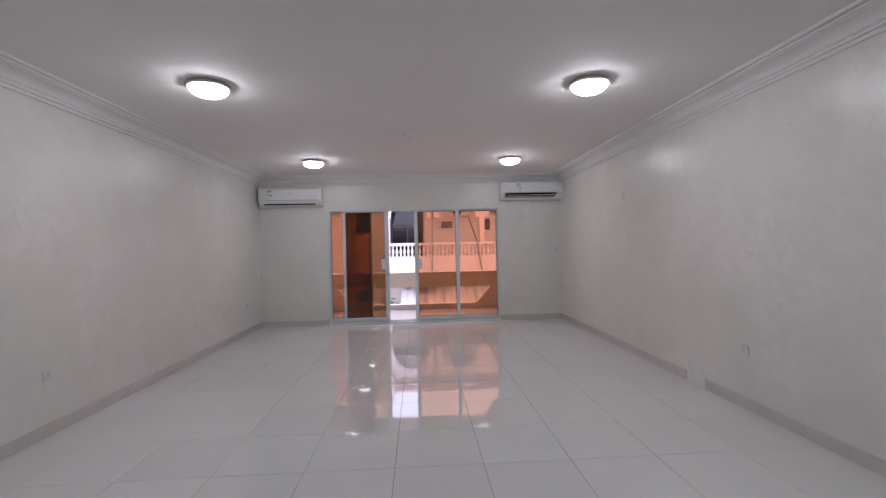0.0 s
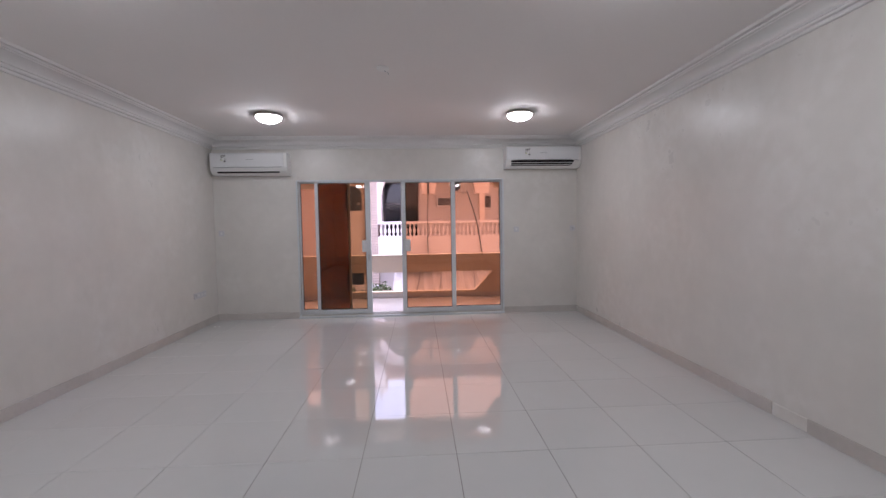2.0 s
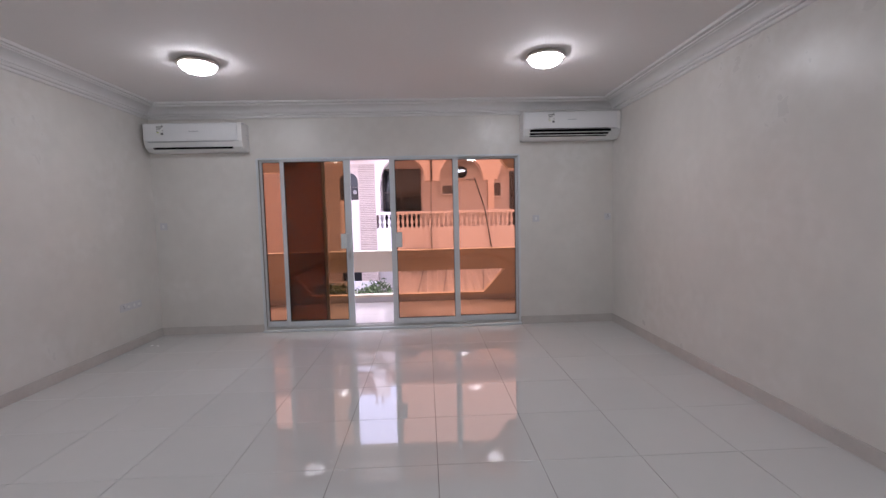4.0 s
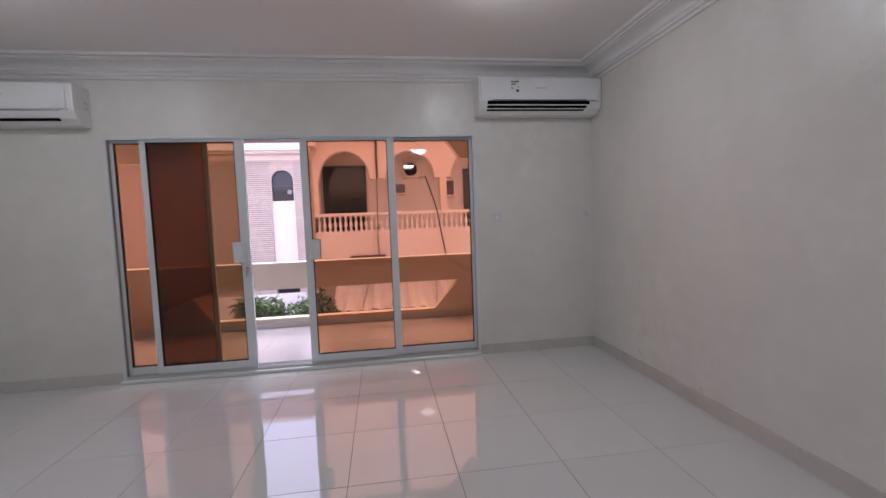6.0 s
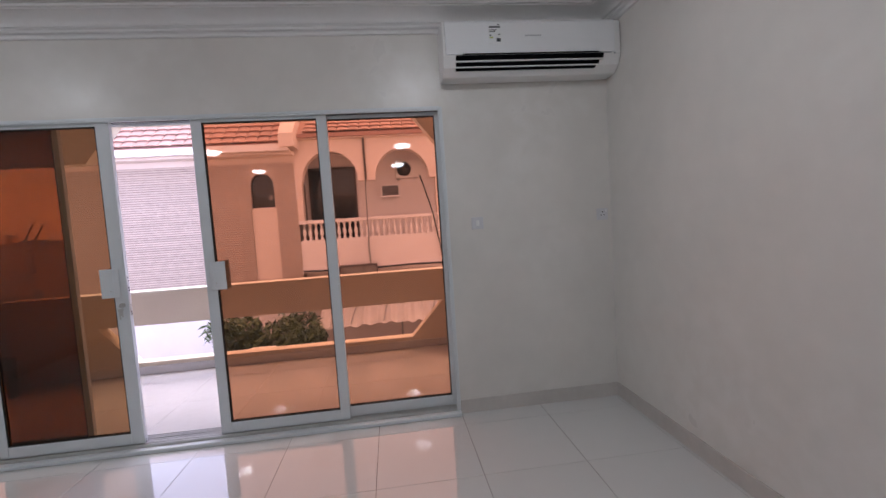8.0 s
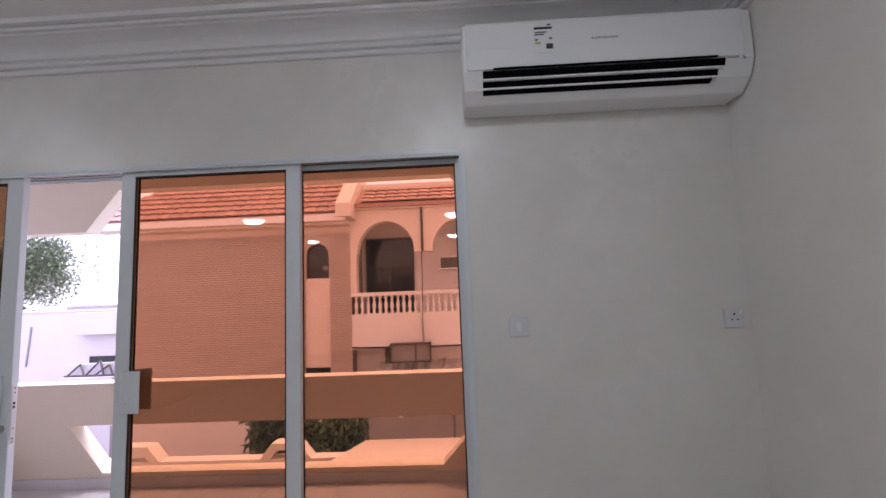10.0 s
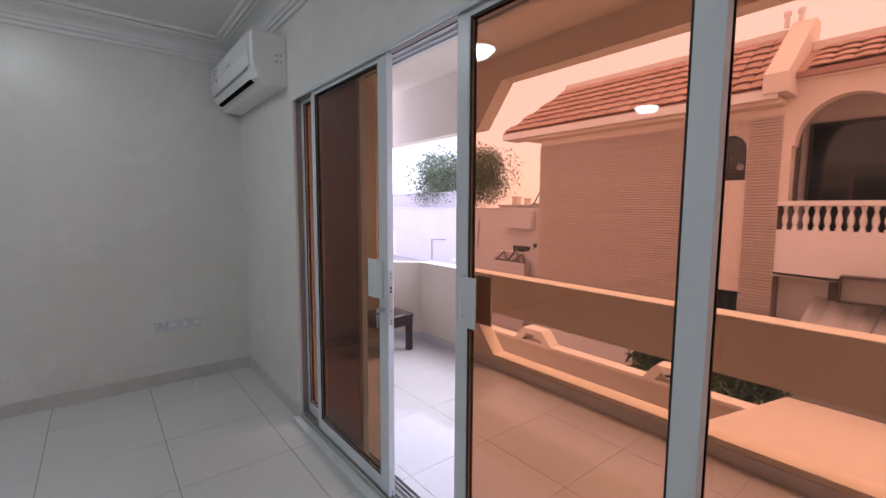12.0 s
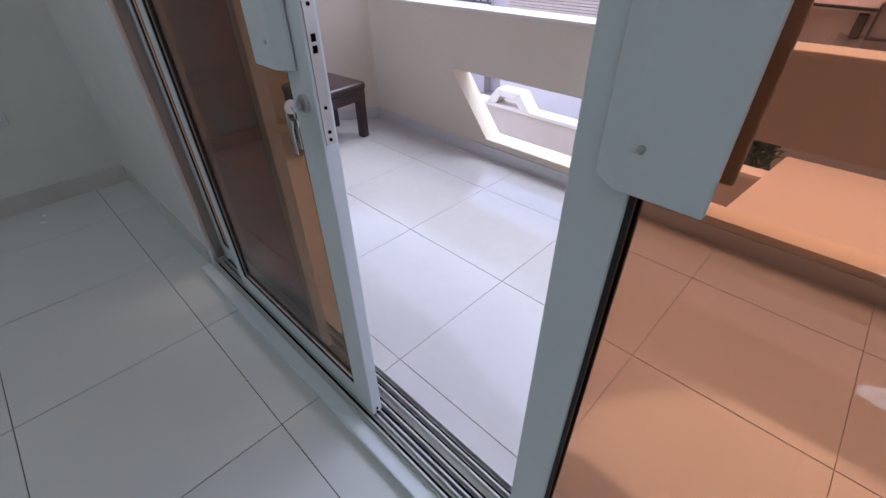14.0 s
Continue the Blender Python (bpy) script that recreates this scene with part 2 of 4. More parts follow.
def lathe(bm, profile, centre=(0, 0, 0), seg=24, axis="z"):
    """Rings of (radius, height) turned round an axis, closed where the radius is 0."""
    rings = []
    for r, h in profile:
        if r < 1e-6:
            pts = [(0, 0, h)]
        else:
            pts = [(r * math.cos(2 * math.pi * i / seg), r * math.sin(2 * math.pi * i / seg), h) for i in range(seg)]
        if axis == "y":
            pts = [(x, z, y) for x, y, z in pts]
        if axis == "x":
            pts = [(z, x, y) for x, y, z in pts]
        rings.append([bm.verts.new((p[0] + centre[0], p[1] + centre[1], p[2] + centre[2])) for p in pts])
    for a, b in zip(rings, rings[1:]):
        for i in range(seg):
            q = [a[i % len(a)], a[(i + 1) % len(a)], b[(i + 1) % len(b)], b[i % len(b)]]
            q = list(dict.fromkeys(q))
            if len(q) > 2:
                bm.faces.new(q)
    return bm


def tube(bm, pts, r, seg=6):
    pts = [Vector(p) for p in pts]
    rings = []
    for i, p in enumerate(pts):
        d = (pts[min(i + 1, len(pts) - 1)] - pts[max(i - 1, 0)]).normalized()
        side = d.cross(Vector((0, 0, 1)) if abs(d.z) < 0.9 else Vector((1, 0, 0))).normalized()
        up = side.cross(d)
        rr = r[i] if isinstance(r, (list, tuple)) else r
        rings.append([bm.verts.new(p + rr * (math.cos(2 * math.pi * k / seg) * side + math.sin(2 * math.pi * k / seg) * up)) for k in range(seg)])
    for a, b in zip(rings, rings[1:]):
        for k in range(seg):
            bm.faces.new((a[k], a[(k + 1) % seg], b[(k + 1) % seg], b[k]))
    bm.faces.new(rings[0][::-1])
    bm.faces.new(rings[-1])
    return bm


def finish(name, bm, material, bevel=0.0, smooth=False, segments=2):
    bmesh.ops.recalc_face_normals(bm, faces=bm.faces)
    if bevel:
        edges = [e for e in bm.edges if len(e.link_faces) == 2 and e.calc_face_angle(0) > 0.5]
        bmesh.ops.bevel(bm, geom=edges, offset=bevel, segments=segments, affect="EDGES", profile=0.5, clamp_overlap=True)
    me = bpy.data.meshes.new(name)
    bm.to_mesh(me)
    bm.free()
    me.materials.append(material)
    if smooth:
        for p in me.polygons:
            p.use_smooth = True
    return me


def part(name, bm, material, parent=None, label="", bevel=0.0, smooth=False, segments=2):
    """One mesh object out of a bmesh, under its thing or part."""
    ob = new(name, finish(name, bm, material, bevel, smooth, segments))
    if parent is not None:
        ob.parent = parent
    if label:
        ob["label"] = label
    return ob


def thing(name, label, category, group="", kind="", at=(0, 0, 0)):
    ob = new(name)
    ob.empty_display_size = 0.1
    ob.location = at
    return tagged(ob, label, category, group, kind)


def setting(name, bm, material, label, category, bevel=0.0):
    return tagged(part(name, bm, material, None, "", bevel), label, category, kind="structure")


def B():
    return bmesh.new()


# ---- room shell ----
XW, XE, YN, YS, ZC = -2.85, 3.03, 8.19, -1.65, 2.885
DX0, DX1, DZ = -1.556, 1.795, 2.224
T = 0.2

bm = B()
box(bm, XW - T, DX0, YN, YN + T, -0.05, ZC)
box(bm, DX1, XE + T, YN, YN + T, -0.05, ZC)
box(bm, DX0, DX1, YN, YN + T, DZ, ZC)
setting("wall_north", bm, M_WALL, "off-white satin plaster wall round the sliding door", "wall")
setting("wall_west", box(B(), XW - T, XW, YS, YN, -0.05, ZC), M_WALL, "off-white satin plaster side wall, trowel marks", "wall")
setting("wall_east", box(B(), XE, XE + T, YS, YN, -0.05, ZC), M_WALL, "off-white satin plaster side wall, faint smudges", "wall")
setting("wall_south", box(B(), XW - T, XE + T, YS - T, YS, -0.05, ZC), M_WALL, "plain off-white plaster end wall", "wall")
setting("ceiling", box(B(), XW - T, XE + T, YS - T, YN + T, ZC, ZC + 0.15), M_CEIL, "flat matt white painted ceiling", "ceiling")


def cornice():
    """A coved gypsum cornice with beads, mitred round the room."""
    prof = [(0, -0.165), (0.018, -0.165), (0.024, -0.155), (0.024, -0.146), (0.012, -0.143), (0.012, -0.136), (0.032, -0.132), (0.038, -0.120), (0.030, -0.110), (0.022, -0.108), (0.022, -0.100)]
    for i in range(9):
        a = math.radians(90 * i / 8)
        prof.append((0.034 + 0.115 * (1 - math.cos(a)), -0.096 + 0.052 * math.sin(a)))
    prof += [(0.152, -0.036), (0.176, -0.040), (0.184, -0.030), (0.176, -0.022), (0.170, -0.020), (0.204, -0.020), (0.212, -0.006), (0.212, 0.0)]
    bm = B()
    rings = []
    for d, h in prof:
        rings.append([bm.verts.new(p) for p in ((XW + d, YS + d, ZC + h), (XE - d, YS + d, ZC + h), (XE - d, YN - d, ZC + h), (XW + d, YN - d, ZC + h))])
    for a, b in zip(rings, rings[1:]):
        for k in range(4):
            bm.faces.new((a[k], a[(k + 1) % 4], b[(k + 1) % 4], b[k]))
    return setting("cornice", bm, M_CORNICE, "white moulded gypsum cornice with cove and beads", "cornice")


cornice()


def baseboard(name, x0, x1, y0, y1):
    setting(name, box(B(), x0, x1, y0, y1, 0.0, 0.10), M_BASE, "low pale grey tile baseboard", "baseboard", 0.002)


baseboard("baseboard_west", XW, XW + 0.012, YS, YN)
baseboard("baseboard_east_1", XE - 0.012, XE, YS, 3.86)
baseboard("baseboard_east_2", XE - 0.012, XE, 4.16, YN)
setting("baseboard_patch", box(B(), XE - 0.006, XE, 3.862, 4.158, 0.0, 0.094), M_WALL, "pale filler patch where the baseboard is missing", "baseboard", 0.003)
baseboard("baseboard_north_1", XW + 0.012, DX0 - 0.005, YN - 0.012, YN)
baseboard("baseboard_north_2", DX1 + 0.005, XE - 0.012, YN - 0.012, YN)
baseboard("baseboard_south", XW + 0.012, XE - 0.012, YS, YS + 0.012)


# ---- sliding door ----
P1R = -0.722


def sliding_door():
    door = thing("door_1", "white aluminium four-panel sliding door with bronze glass, partly open", "sliding door", kind="structure")
    yi, yo = YN - 0.006, YN + 0.15
    fr = B()
    box(fr, DX0 - 0.004, DX0 + 0.016, yi, yo, 0.0, DZ)
    box(fr, DX1 - 0.016, DX1 + 0.004, yi, yo, 0.0, DZ)
    box(fr, DX0 + 0.016, DX1 - 0.016, yi, yo, DZ - 0.014, DZ + 0.004)
    for y in (YN - 0.004, YN + 0.092, yo - 0.022):
        box(fr, DX0 + 0.016, DX0 + 0.026, y, y + 0.010, 0.03, DZ - 0.014)
        box(fr, DX1 - 0.026, DX1 - 0.016, y, y + 0.010, 0.03, DZ - 0.014)
        box(fr, DX0 + 0.026, DX1 - 0.026, y, y + 0.010, DZ - 0.024, DZ - 0.014)
    part("outer_frame", fr, M_ALU, door, "white powder-coated outer frame", 0.002)
    # grey strips added to darken the recessed channels
    ch = B()
    for y in (YN + 0.018,):
        box(ch, DX0 + 0.0162, DX0 + 0.020, y, y + 0.034, 0.05, DZ - 0.015)
        box(ch, DX1 - 0.020, DX1 - 0.0162, y, y + 0.034, 0.05, DZ - 0.015)
        box(ch, DX0 + 0.026, DX1 - 0.026, y, y + 0.034, DZ - 0.018, DZ - 0.0142)
    part("channel_strip", ch, M_GREYMET, door, "grey strips darkening the recessed frame channels")
    gap = B()
    for y in (YN + 0.0065, YN + 0.0505):
        box(gap, DX0 + 0.018, DX1 - 0.018, y, y + 0.005, DZ - 0.020, DZ - 0.0142)
    part("top_seal", gap, M_RUBBER, door, "black seal along the head of the frame")
    # near-black strips put the shade between the track ribs into colour
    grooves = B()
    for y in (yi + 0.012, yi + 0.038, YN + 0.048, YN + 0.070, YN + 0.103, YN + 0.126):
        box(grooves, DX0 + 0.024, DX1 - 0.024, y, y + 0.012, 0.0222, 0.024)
    part("groove_shade", grooves, M_DARK, door, "near-black strips painting shade between the track ribs")
    tr = B()
    box(tr, DX0, DX1, yi, yo, 0.0, 0.022)
    for y in (yi + 0.004, yi + 0.030, YN + 0.040, YN + 0.062, YN + 0.095, YN + 0.118, yo - 0.008):
        box(tr, DX0 + 0.022, DX1 - 0.022, y, y + 0.006, 0.022, 0.046)
    part("bottom_track", tr, M_ALU2, door, "worn aluminium bottom track with ribs", 0.0012)
    lip = B()
    box(lip, DX0 - 0.004, DX1 + 0.004, YN - 0.055, YN - 0.007, 0.0, 0.028)
    part("threshold_strip", lip, M_ALU, door, "white threshold strip on the tiles", 0.006)
    def panel(x0, x1, y, stile_l, stile_r, face=M_GLASS, back=M_GLASS_BACK):
        z0, z1, d = 0.047, DZ - 0.0145, 0.034
        zr0, zr1 = 0.122, DZ - 0.044
        b = B()
        box(b, x0, x0 + stile_l, y, y + d, z0, z1)
        box(b, x1 - stile_r, x1, y, y + d, z0, z1)
        box(b, x0 + stile_l, x1 - stile_r, y + 0.001, y + d - 0.001, z0, zr0)
        box(b, x0 + stile_l, x1 - stile_r, y + 0.001, y + d - 0.001, zr1, z1)
        p = part("panel", b, M_ALU, door, "sliding panel, white aluminium stiles and rails", 0.0025)
        gx0, gx1 = x0 + stile_l, x1 - stile_r
        g = B()
        w = 0.0065
        for yy in (y + 0.003, y + d - 0.009):
            box(g, gx0, gx0 + w, yy, yy + 0.006, zr0, zr1)
            box(g, gx1 - w, gx1, yy, yy + 0.006, zr0, zr1)
            box(g, gx0 + w, gx1 - w, yy, yy + 0.006, zr0, zr0 + w)
            box(g, gx0 + w, gx1 - w, yy, yy + 0.006, zr1 - w, zr1)
        part("gasket", g, M_RUBBER, p, "black rubber glazing gasket")
        pane = part("pane", box(B(), gx0 + 0.002, gx1 - 0.002, y + 0.014, y + 0.020, zr0 + 0.002, zr1 - 0.002), face, p, "bronze tinted glass pane")
        pane.visible_shadow = False
        pane.data.materials.append(back)
        for f in pane.data.polygons:
            f.material_index = 0 if f.normal.y < -0.5 else 1
        return p

    yin, yout = YN + 0.016, YN + 0.056
    p1 = panel(DX0 + 0.018, P1R, yout, 0.030, 0.036)
    # sheet added only to darken the view where p1 and p2 overlap
    dimmer = part("pane_dimmer", box(B(), -1.225, P1R - 0.037, yout + 0.010, yout + 0.0125, 0.126, DZ - 0.050), M_DIMMER, p1, "added neutral sheet that darkens the overlapping panes")
    dimmer.visible_shadow = False
    p2 = panel(-1.272, -0.386, yin, 0.050, 0.082, M_GLASS_OLD, M_GLASS_OLD_BACK)
    p3 = panel(0.114, 0.998, yin, 0.068, 0.068)
    panel(0.935, DX1 - 0.018, yout, 0.05, 0.030)

    def pull(p, x0, x1, out):
        b = B()
        z0, z1 = 1.06, 1.25
        ys = [yin - 0.001, yin - 0.008, yin - 0.020, yin - 0.027]
        if out > 0:
            poly = [(x0, ys[0]), (x0, ys[1]), (x0 + 0.030, ys[3]), (x1, ys[3]), (x1, ys[2]), (x0 + 0.04, ys[2] + 0.003), (x0 + 0.035, ys[0])]
        else:
            poly = [(x1, ys[0]), (x1, ys[1]), (x1 - 0.030, ys[3]), (x0, ys[3]), (x0, ys[2]), (x1 - 0.04, ys[2] + 0.004), (x1 - 0.035, ys[0])]
        prism(b, poly, "z", z0, z1)
        part("pull_handle", b, M_ALU, p, "flat white aluminium pull handle", 0.003)
        o = B()
        back = yin + 0.034
        prism(o, [(u, back + (yin - v)) for u, v in poly][::-1], "z", z0, z1)
        part("pull_handle", o, M_ALU, p, "flat white aluminium pull handle on the outer face", 0.003)
        s = B()
        for z in (z0 + 0.045,):
            lathe(s, [(0.0, 0.0), (0.004, 0.0), (0.004, -0.002), (0.0, -0.002)], ((x0 + 0.045 if out > 0 else x1 - 0.045), ys[3], z), 8, "y")
        part("screw", s, M_STEEL, p)

    pull(p2, -0.530, -0.424, -1)
    pull(p3, 0.146, 0.254, 1)
    lk = B()
    xe = -0.386
    box(lk, xe, xe + 0.002, yin + 0.006, yin + 0.028, 0.93, 1.20)
    part("lock_plate", lk, M_STEEL, p2, "steel lock faceplate on the stile edge", 0.0008)
    hl = B()
    for z0, z1 in ((1.092, 1.104), (1.110, 1.122)):
        box(hl, xe + 0.0015, xe + 0.003, yin + 0.012, yin + 0.021, z0, z1)
    for z in (1.185, 1.165, 1.0, 0.955, 0.94, 0.07, 0.052):
        lathe(hl, [(0.0, 0.0), (0.0035, 0.0), (0.0035, 0.0032), (0.0, 0.0032)], (xe, yin + 0.017, z), 8, "x")
    part("latch_hole", hl, M_DARK, p2)
    cy = B()
    lathe(cy, [(0.0, 0.0), (0.016, 0.0), (0.016, -0.008), (0.010, -0.010), (0.0, -0.010)], (-0.422, yin, 1.005), 14, "y")
    part("lock_cylinder", cy, M_STEEL, p2, "steel key cylinder")
    ky = B()
    box(ky, -0.4235, -0.4205, yin - 0.020, yin - 0.010, 0.999, 1.011)
    lathe(ky, [(0.0, -0.0015), (0.013, -0.0015), (0.013, 0.0015), (0.0, 0.0015)], (-0.422, yin - 0.030, 1.005), 12, "x")
    tube(ky, [(-0.422 + 0.015 * math.cos(a), yin - 0.034 + 0.004 * math.sin(a), 0.990 + 0.015 * math.sin(a)) for a in [i * math.pi / 5 for i in range(11)]], 0.0014, 5)
    for dx, dy, z0, z1, w in ((-0.010, 0.0, 0.915, 0.980, 0.010), (0.004, 0.004, 0.928, 0.982, 0.009), (-0.002, -0.005, 0.940, 0.980, 0.012)):
        box(ky, -0.422 + dx, -0.422 + dx + w, yin - 0.036 + dy, yin - 0.0345 + dy, z0, z1)
        lathe(ky, [(0.0, 0.0), (0.010, 0.0), (0.010, -0.0018), (0.0, -0.0018)], (-0.422 + dx + w / 2, yin - 0.0345 + dy, z1 - 0.004), 10, "y")
    part("key_bunch", ky, M_STEEL, p2, "small bunch of keys hanging in the lock")
    return door


sliding_door()


# ---- air conditioners ----
def split_air_conditioner(x0, z0, open_vent, label, w=1.16, mark=0.17):
    """Local frame: back on the wall plane y=0, the front towards -y, base at z=0."""
    h, d = 0.335, 0.235
    ac = thing("air_conditioner", label, "air conditioner", "wall air conditioners", at=(x0, YN, z0))
    b = B()
    prism(b, [(0, 0.0), (0, h), (-d + 0.03, h), (-d + 0.012, h - 0.012), (-d + 0.012, 0.11), (-d + 0.045, 0.045), (-0.13, 0.0)], "x", 0, w)
    part("body", b, M_PLASTIC, ac, "", 0.008, segments=3)
    f = B()
    prism(f, [(-d + 0.014, 0.118), (-d + 0.014, h - 0.010), (-d + 0.004, h - 0.006), (-d - 0.004, h - 0.02), (-d - 0.006, 0.2), (-d + 0.002, 0.118)], "x", 0.018, w - 0.05)
    part("front_panel", f, M_ACFRONT, ac, "glossy white front cover", 0.003)
    v = B()
    if open_vent:
        # solid near-black blocks paint the shade inside the open slots
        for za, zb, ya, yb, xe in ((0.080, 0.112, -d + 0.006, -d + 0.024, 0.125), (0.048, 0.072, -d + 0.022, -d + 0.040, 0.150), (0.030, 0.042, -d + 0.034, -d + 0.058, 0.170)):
            part("outlet_shade", prism(B(), [(ya + 0.03, za), (ya + 0.03, zb), (ya, zb), (yb - 0.006, za)], "x", 0.085, w - xe), M_DARK, ac, "near-black block painting the shade in an open outlet slot")
        for za, ya, xe in ((0.072, -d + 0.008, 0.130), (0.040, -d + 0.028, 0.155)):
            part("louvre", prism(B(), [(ya + 0.05, za), (ya + 0.05, za + 0.007), (ya, za + 0.008), (ya, za + 0.001)], "x", 0.080, w - xe), M_PLASTIC, ac, "", 0.001)
        # dark strip paints the seam's shade
        part("seam_shade", box(B(), 0.13, w - 0.16, -d - 0.0035, -d + 0.01, 0.1165, 0.1205), M_DARK, ac, "near-black strip painting the seam's shade under the front cover")
    else:
        # dark sliver paints the shade in the closed outlet seam
        prism(v, [(-d + 0.055, 0.030), (-d + 0.03, 0.046), (-d + 0.028, 0.043), (-d + 0.053, 0.026)], "x", 0.10, w - 0.12)
        part("outlet_shade", v, M_DARK, ac, "thin near-black strip painting shade in the closed outlet seam")
        # grey strip, not a blade: paints the shadow under the cover
        lv = B()
        box(lv, 0.06, w - 0.10, -d - 0.001, -d + 0.02, 0.104, 0.112)
        part("louvre", lv, M_GREYINK, ac, "grey strip painting the shadow under the cover")
    st = B()
    box(st, mark, mark + 0.085, -d - 0.0075, -d - 0.0045, 0.175, 0.305)
    sticker = part("sticker", st, M_STICK, ac, "pale printed rating sticker with dark bars")
    ink = B()
    for (a, c, e, g) in ((0.004, 0.080, 0.278, 0.288), (0.006, 0.056, 0.262, 0.267), (0.006, 0.046, 0.252, 0.257), (0.006, 0.018, 0.228, 0.235), (0.066, 0.078, 0.232, 0.239), (0.052, 0.080, 0.190, 0.212), (0.060, 0.074, 0.294, 0.300)):
        box(ink, mark + a, mark + c, -d - 0.0088, -d - 0.007, e, g)
    tagged(part("print", ink, M_INK, sticker), kind="stuff")
    part("rating_bar", box(B(), mark + 0.006, mark + 0.030, -d - 0.0088, -d - 0.007, 0.212, 0.222), M_RATING, sticker, "faded yellow-green rating bar")
    lg = B()
    for i in range(9):
        box(lg, 0.55 + i * 0.0125, 0.560 + i * 0.0125, -d - 0.0078, -d - 0.005, 0.223, 0.231)
    tagged(part("maker_mark", lg, M_GREYINK, ac, "small grey mark"), kind="stuff")
    dsp = B()
    box(dsp, w - 0.115, w - 0.07, -d + 0.006, -d + 0.02, 0.112, 0.120)
    box(dsp, w - 0.050, w - 0.040, -d + 0.009, -d + 0.02, 0.106, 0.116)
    part("indicator", dsp, M_GREYINK, ac)
    side = B()
    for z in (0.15, 0.19):
        box(side, w - 0.001, w + 0.0015, -0.075, -0.060, z, z + 0.014)
        box(side, w - 0.001, w + 0.0015, -0.045, -0.035, z, z + 0.014)
    tagged(part("side_clip", side, M_GREYINK, ac), kind="stuff")
    return ac


split_air_conditioner(-2.785, 2.300, False, "white split air conditioner, outlet closed, high on plaster wall")
split_air_conditioner(1.800, 2.375, True, "white split air conditioner, dark outlet open, beside corner", 1.225, 0.305)


# ---- ceiling lights ----
def ceiling_light():
    lamp = thing("ceiling_light", "lit round opal glass ceiling light with brushed nickel ring", "ceiling light", "flush ceiling lights", at=(-1.45, 6.68, ZC))
    b = B()
    lathe(b, [(0.0, 0.0), (0.147, 0.0), (0.164, -0.010), (0.177, -0.028), (0.175, -0.037), (0.156, -0.041), (0.147, -0.028), (0.0, -0.028)], seg=40)
    part("ring", b, M_NICKEL, lamp, "brushed nickel rim", smooth=True)
    g = B()
    lathe(g, [(0.153, -0.034)] + [(0.153 * math.cos(a), -0.034 - 0.076 * math.sin(a)) for a in [math.pi / 2 * i / 10 for i in range(1, 10)]] + [(0.0, -0.110)], seg=40)
    part("bowl", g, M_BOWL, lamp, "glowing opal glass bowl", smooth=True)
    f = B()
    lathe(f, [(0.0, -0.107), (0.012, -0.107), (0.014, -0.115), (0.007, -0.121), (0.008, -0.129), (0.0, -0.135)], seg=14)
    part("finial", f, M_NICKEL, lamp, "small nickel finial", smooth=True)
    return lamp


first = ceiling_light()
for x, y in ((1.69, 6.58), (-1.55, 3.46), (1.70, 3.38), (-1.54, 0.80), (1.66, 0.80)):
    copy_thing(first, pose(x, y, ZC))

hook = thing("ceiling_hook", "small white ceiling cap with a hanging wire end", "ceiling hook", at=(0.092, 5.08, ZC))
b = B()
lathe(b, [(0.0, 0.0), (0.055, 0.0), (0.053, -0.016), (0.04, -0.026), (0.0, -0.028)], seg=20)
part("cap", b, M_PLASTIC, hook, smooth=True)
part("wire_end", tube(B(), [(0.01, 0, -0.018), (0.02, 0.0, -0.035), (0.045, 0.004, -0.045), (0.05, 0.004, -0.06)], 0.003), M_GREYINK, hook)


# ---- switches and sockets ----
def wall_plate(name, label, category, at, rz, kind_of, w=0.086, group=""):
    """Local frame: back at y=0, the face towards -y."""
    th = thing(name, label, category, group, at=at)
    th.rotation_euler = (0, 0, radians(rz))
    part("plate", box(B(), -w / 2, w / 2, -0.010, 0, -0.043, 0.043), M_PLASTIC2, th, "", 0.0025)
    if kind_of == "socket":
        s = B()
        box(s, -0.004, 0.004, -0.0112, -0.0095, 0.012, 0.022)
        box(s, -0.016, -0.008, -0.0112, -0.0095, -0.010, -0.004)
        box(s, 0.008, 0.016, -0.0112, -0.0095, -0.010, -0.004)
        part("pin_hole", s, M_INK, th)
        part("rocker", box(B(), 0.022, 0.034, -0.014, -0.0095, 0.016, 0.034), M_PLASTIC, th, "", 0.001)
    elif kind_of == "switch":
        part("rocker", box(B(), -0.012, 0.012, -0.0145, -0.0095, -0.020, 0.020), M_PLASTIC, th, "", 0.002)
    else:
        part("blank_insert", box(B(), -0.02, 0.02, -0.0125, -0.0095, -0.012, 0.012), M_PLASTIC, th, "", 0.002)
    return th


wall_plate("light_switch", "pale grey plastic wall switch beside the sliding door", "switch", (2.005, YN, 1.39), 0, "switch")
wall_plate("wall_socket", "white plastic socket plate near the room corner", "socket", (2.955, YN, 1.395), 0, "socket")
wall_plate("light_switch", "pale plastic wall switch near the room corner", "switch", (-2.745, YN, 1.395), 0, "switch")
wall_plate("wall_socket", "white plastic socket low on the side wall", "socket", (XW, 3.39, 0.49), 90, "socket")
wall_plate("wall_socket", "white plastic socket low on the bare wall", "socket", (XE, 3.33, 0.515), -90, "socket")
for i, k in enumerate(("socket", "blank", "switch", "blank")):
    wall_plate("outlet_plate", "white outlet plate in a row low on wall", "socket", (XW, 7.50 + i * 0.088, 0.50), 90, k, group="row of outlet plates")


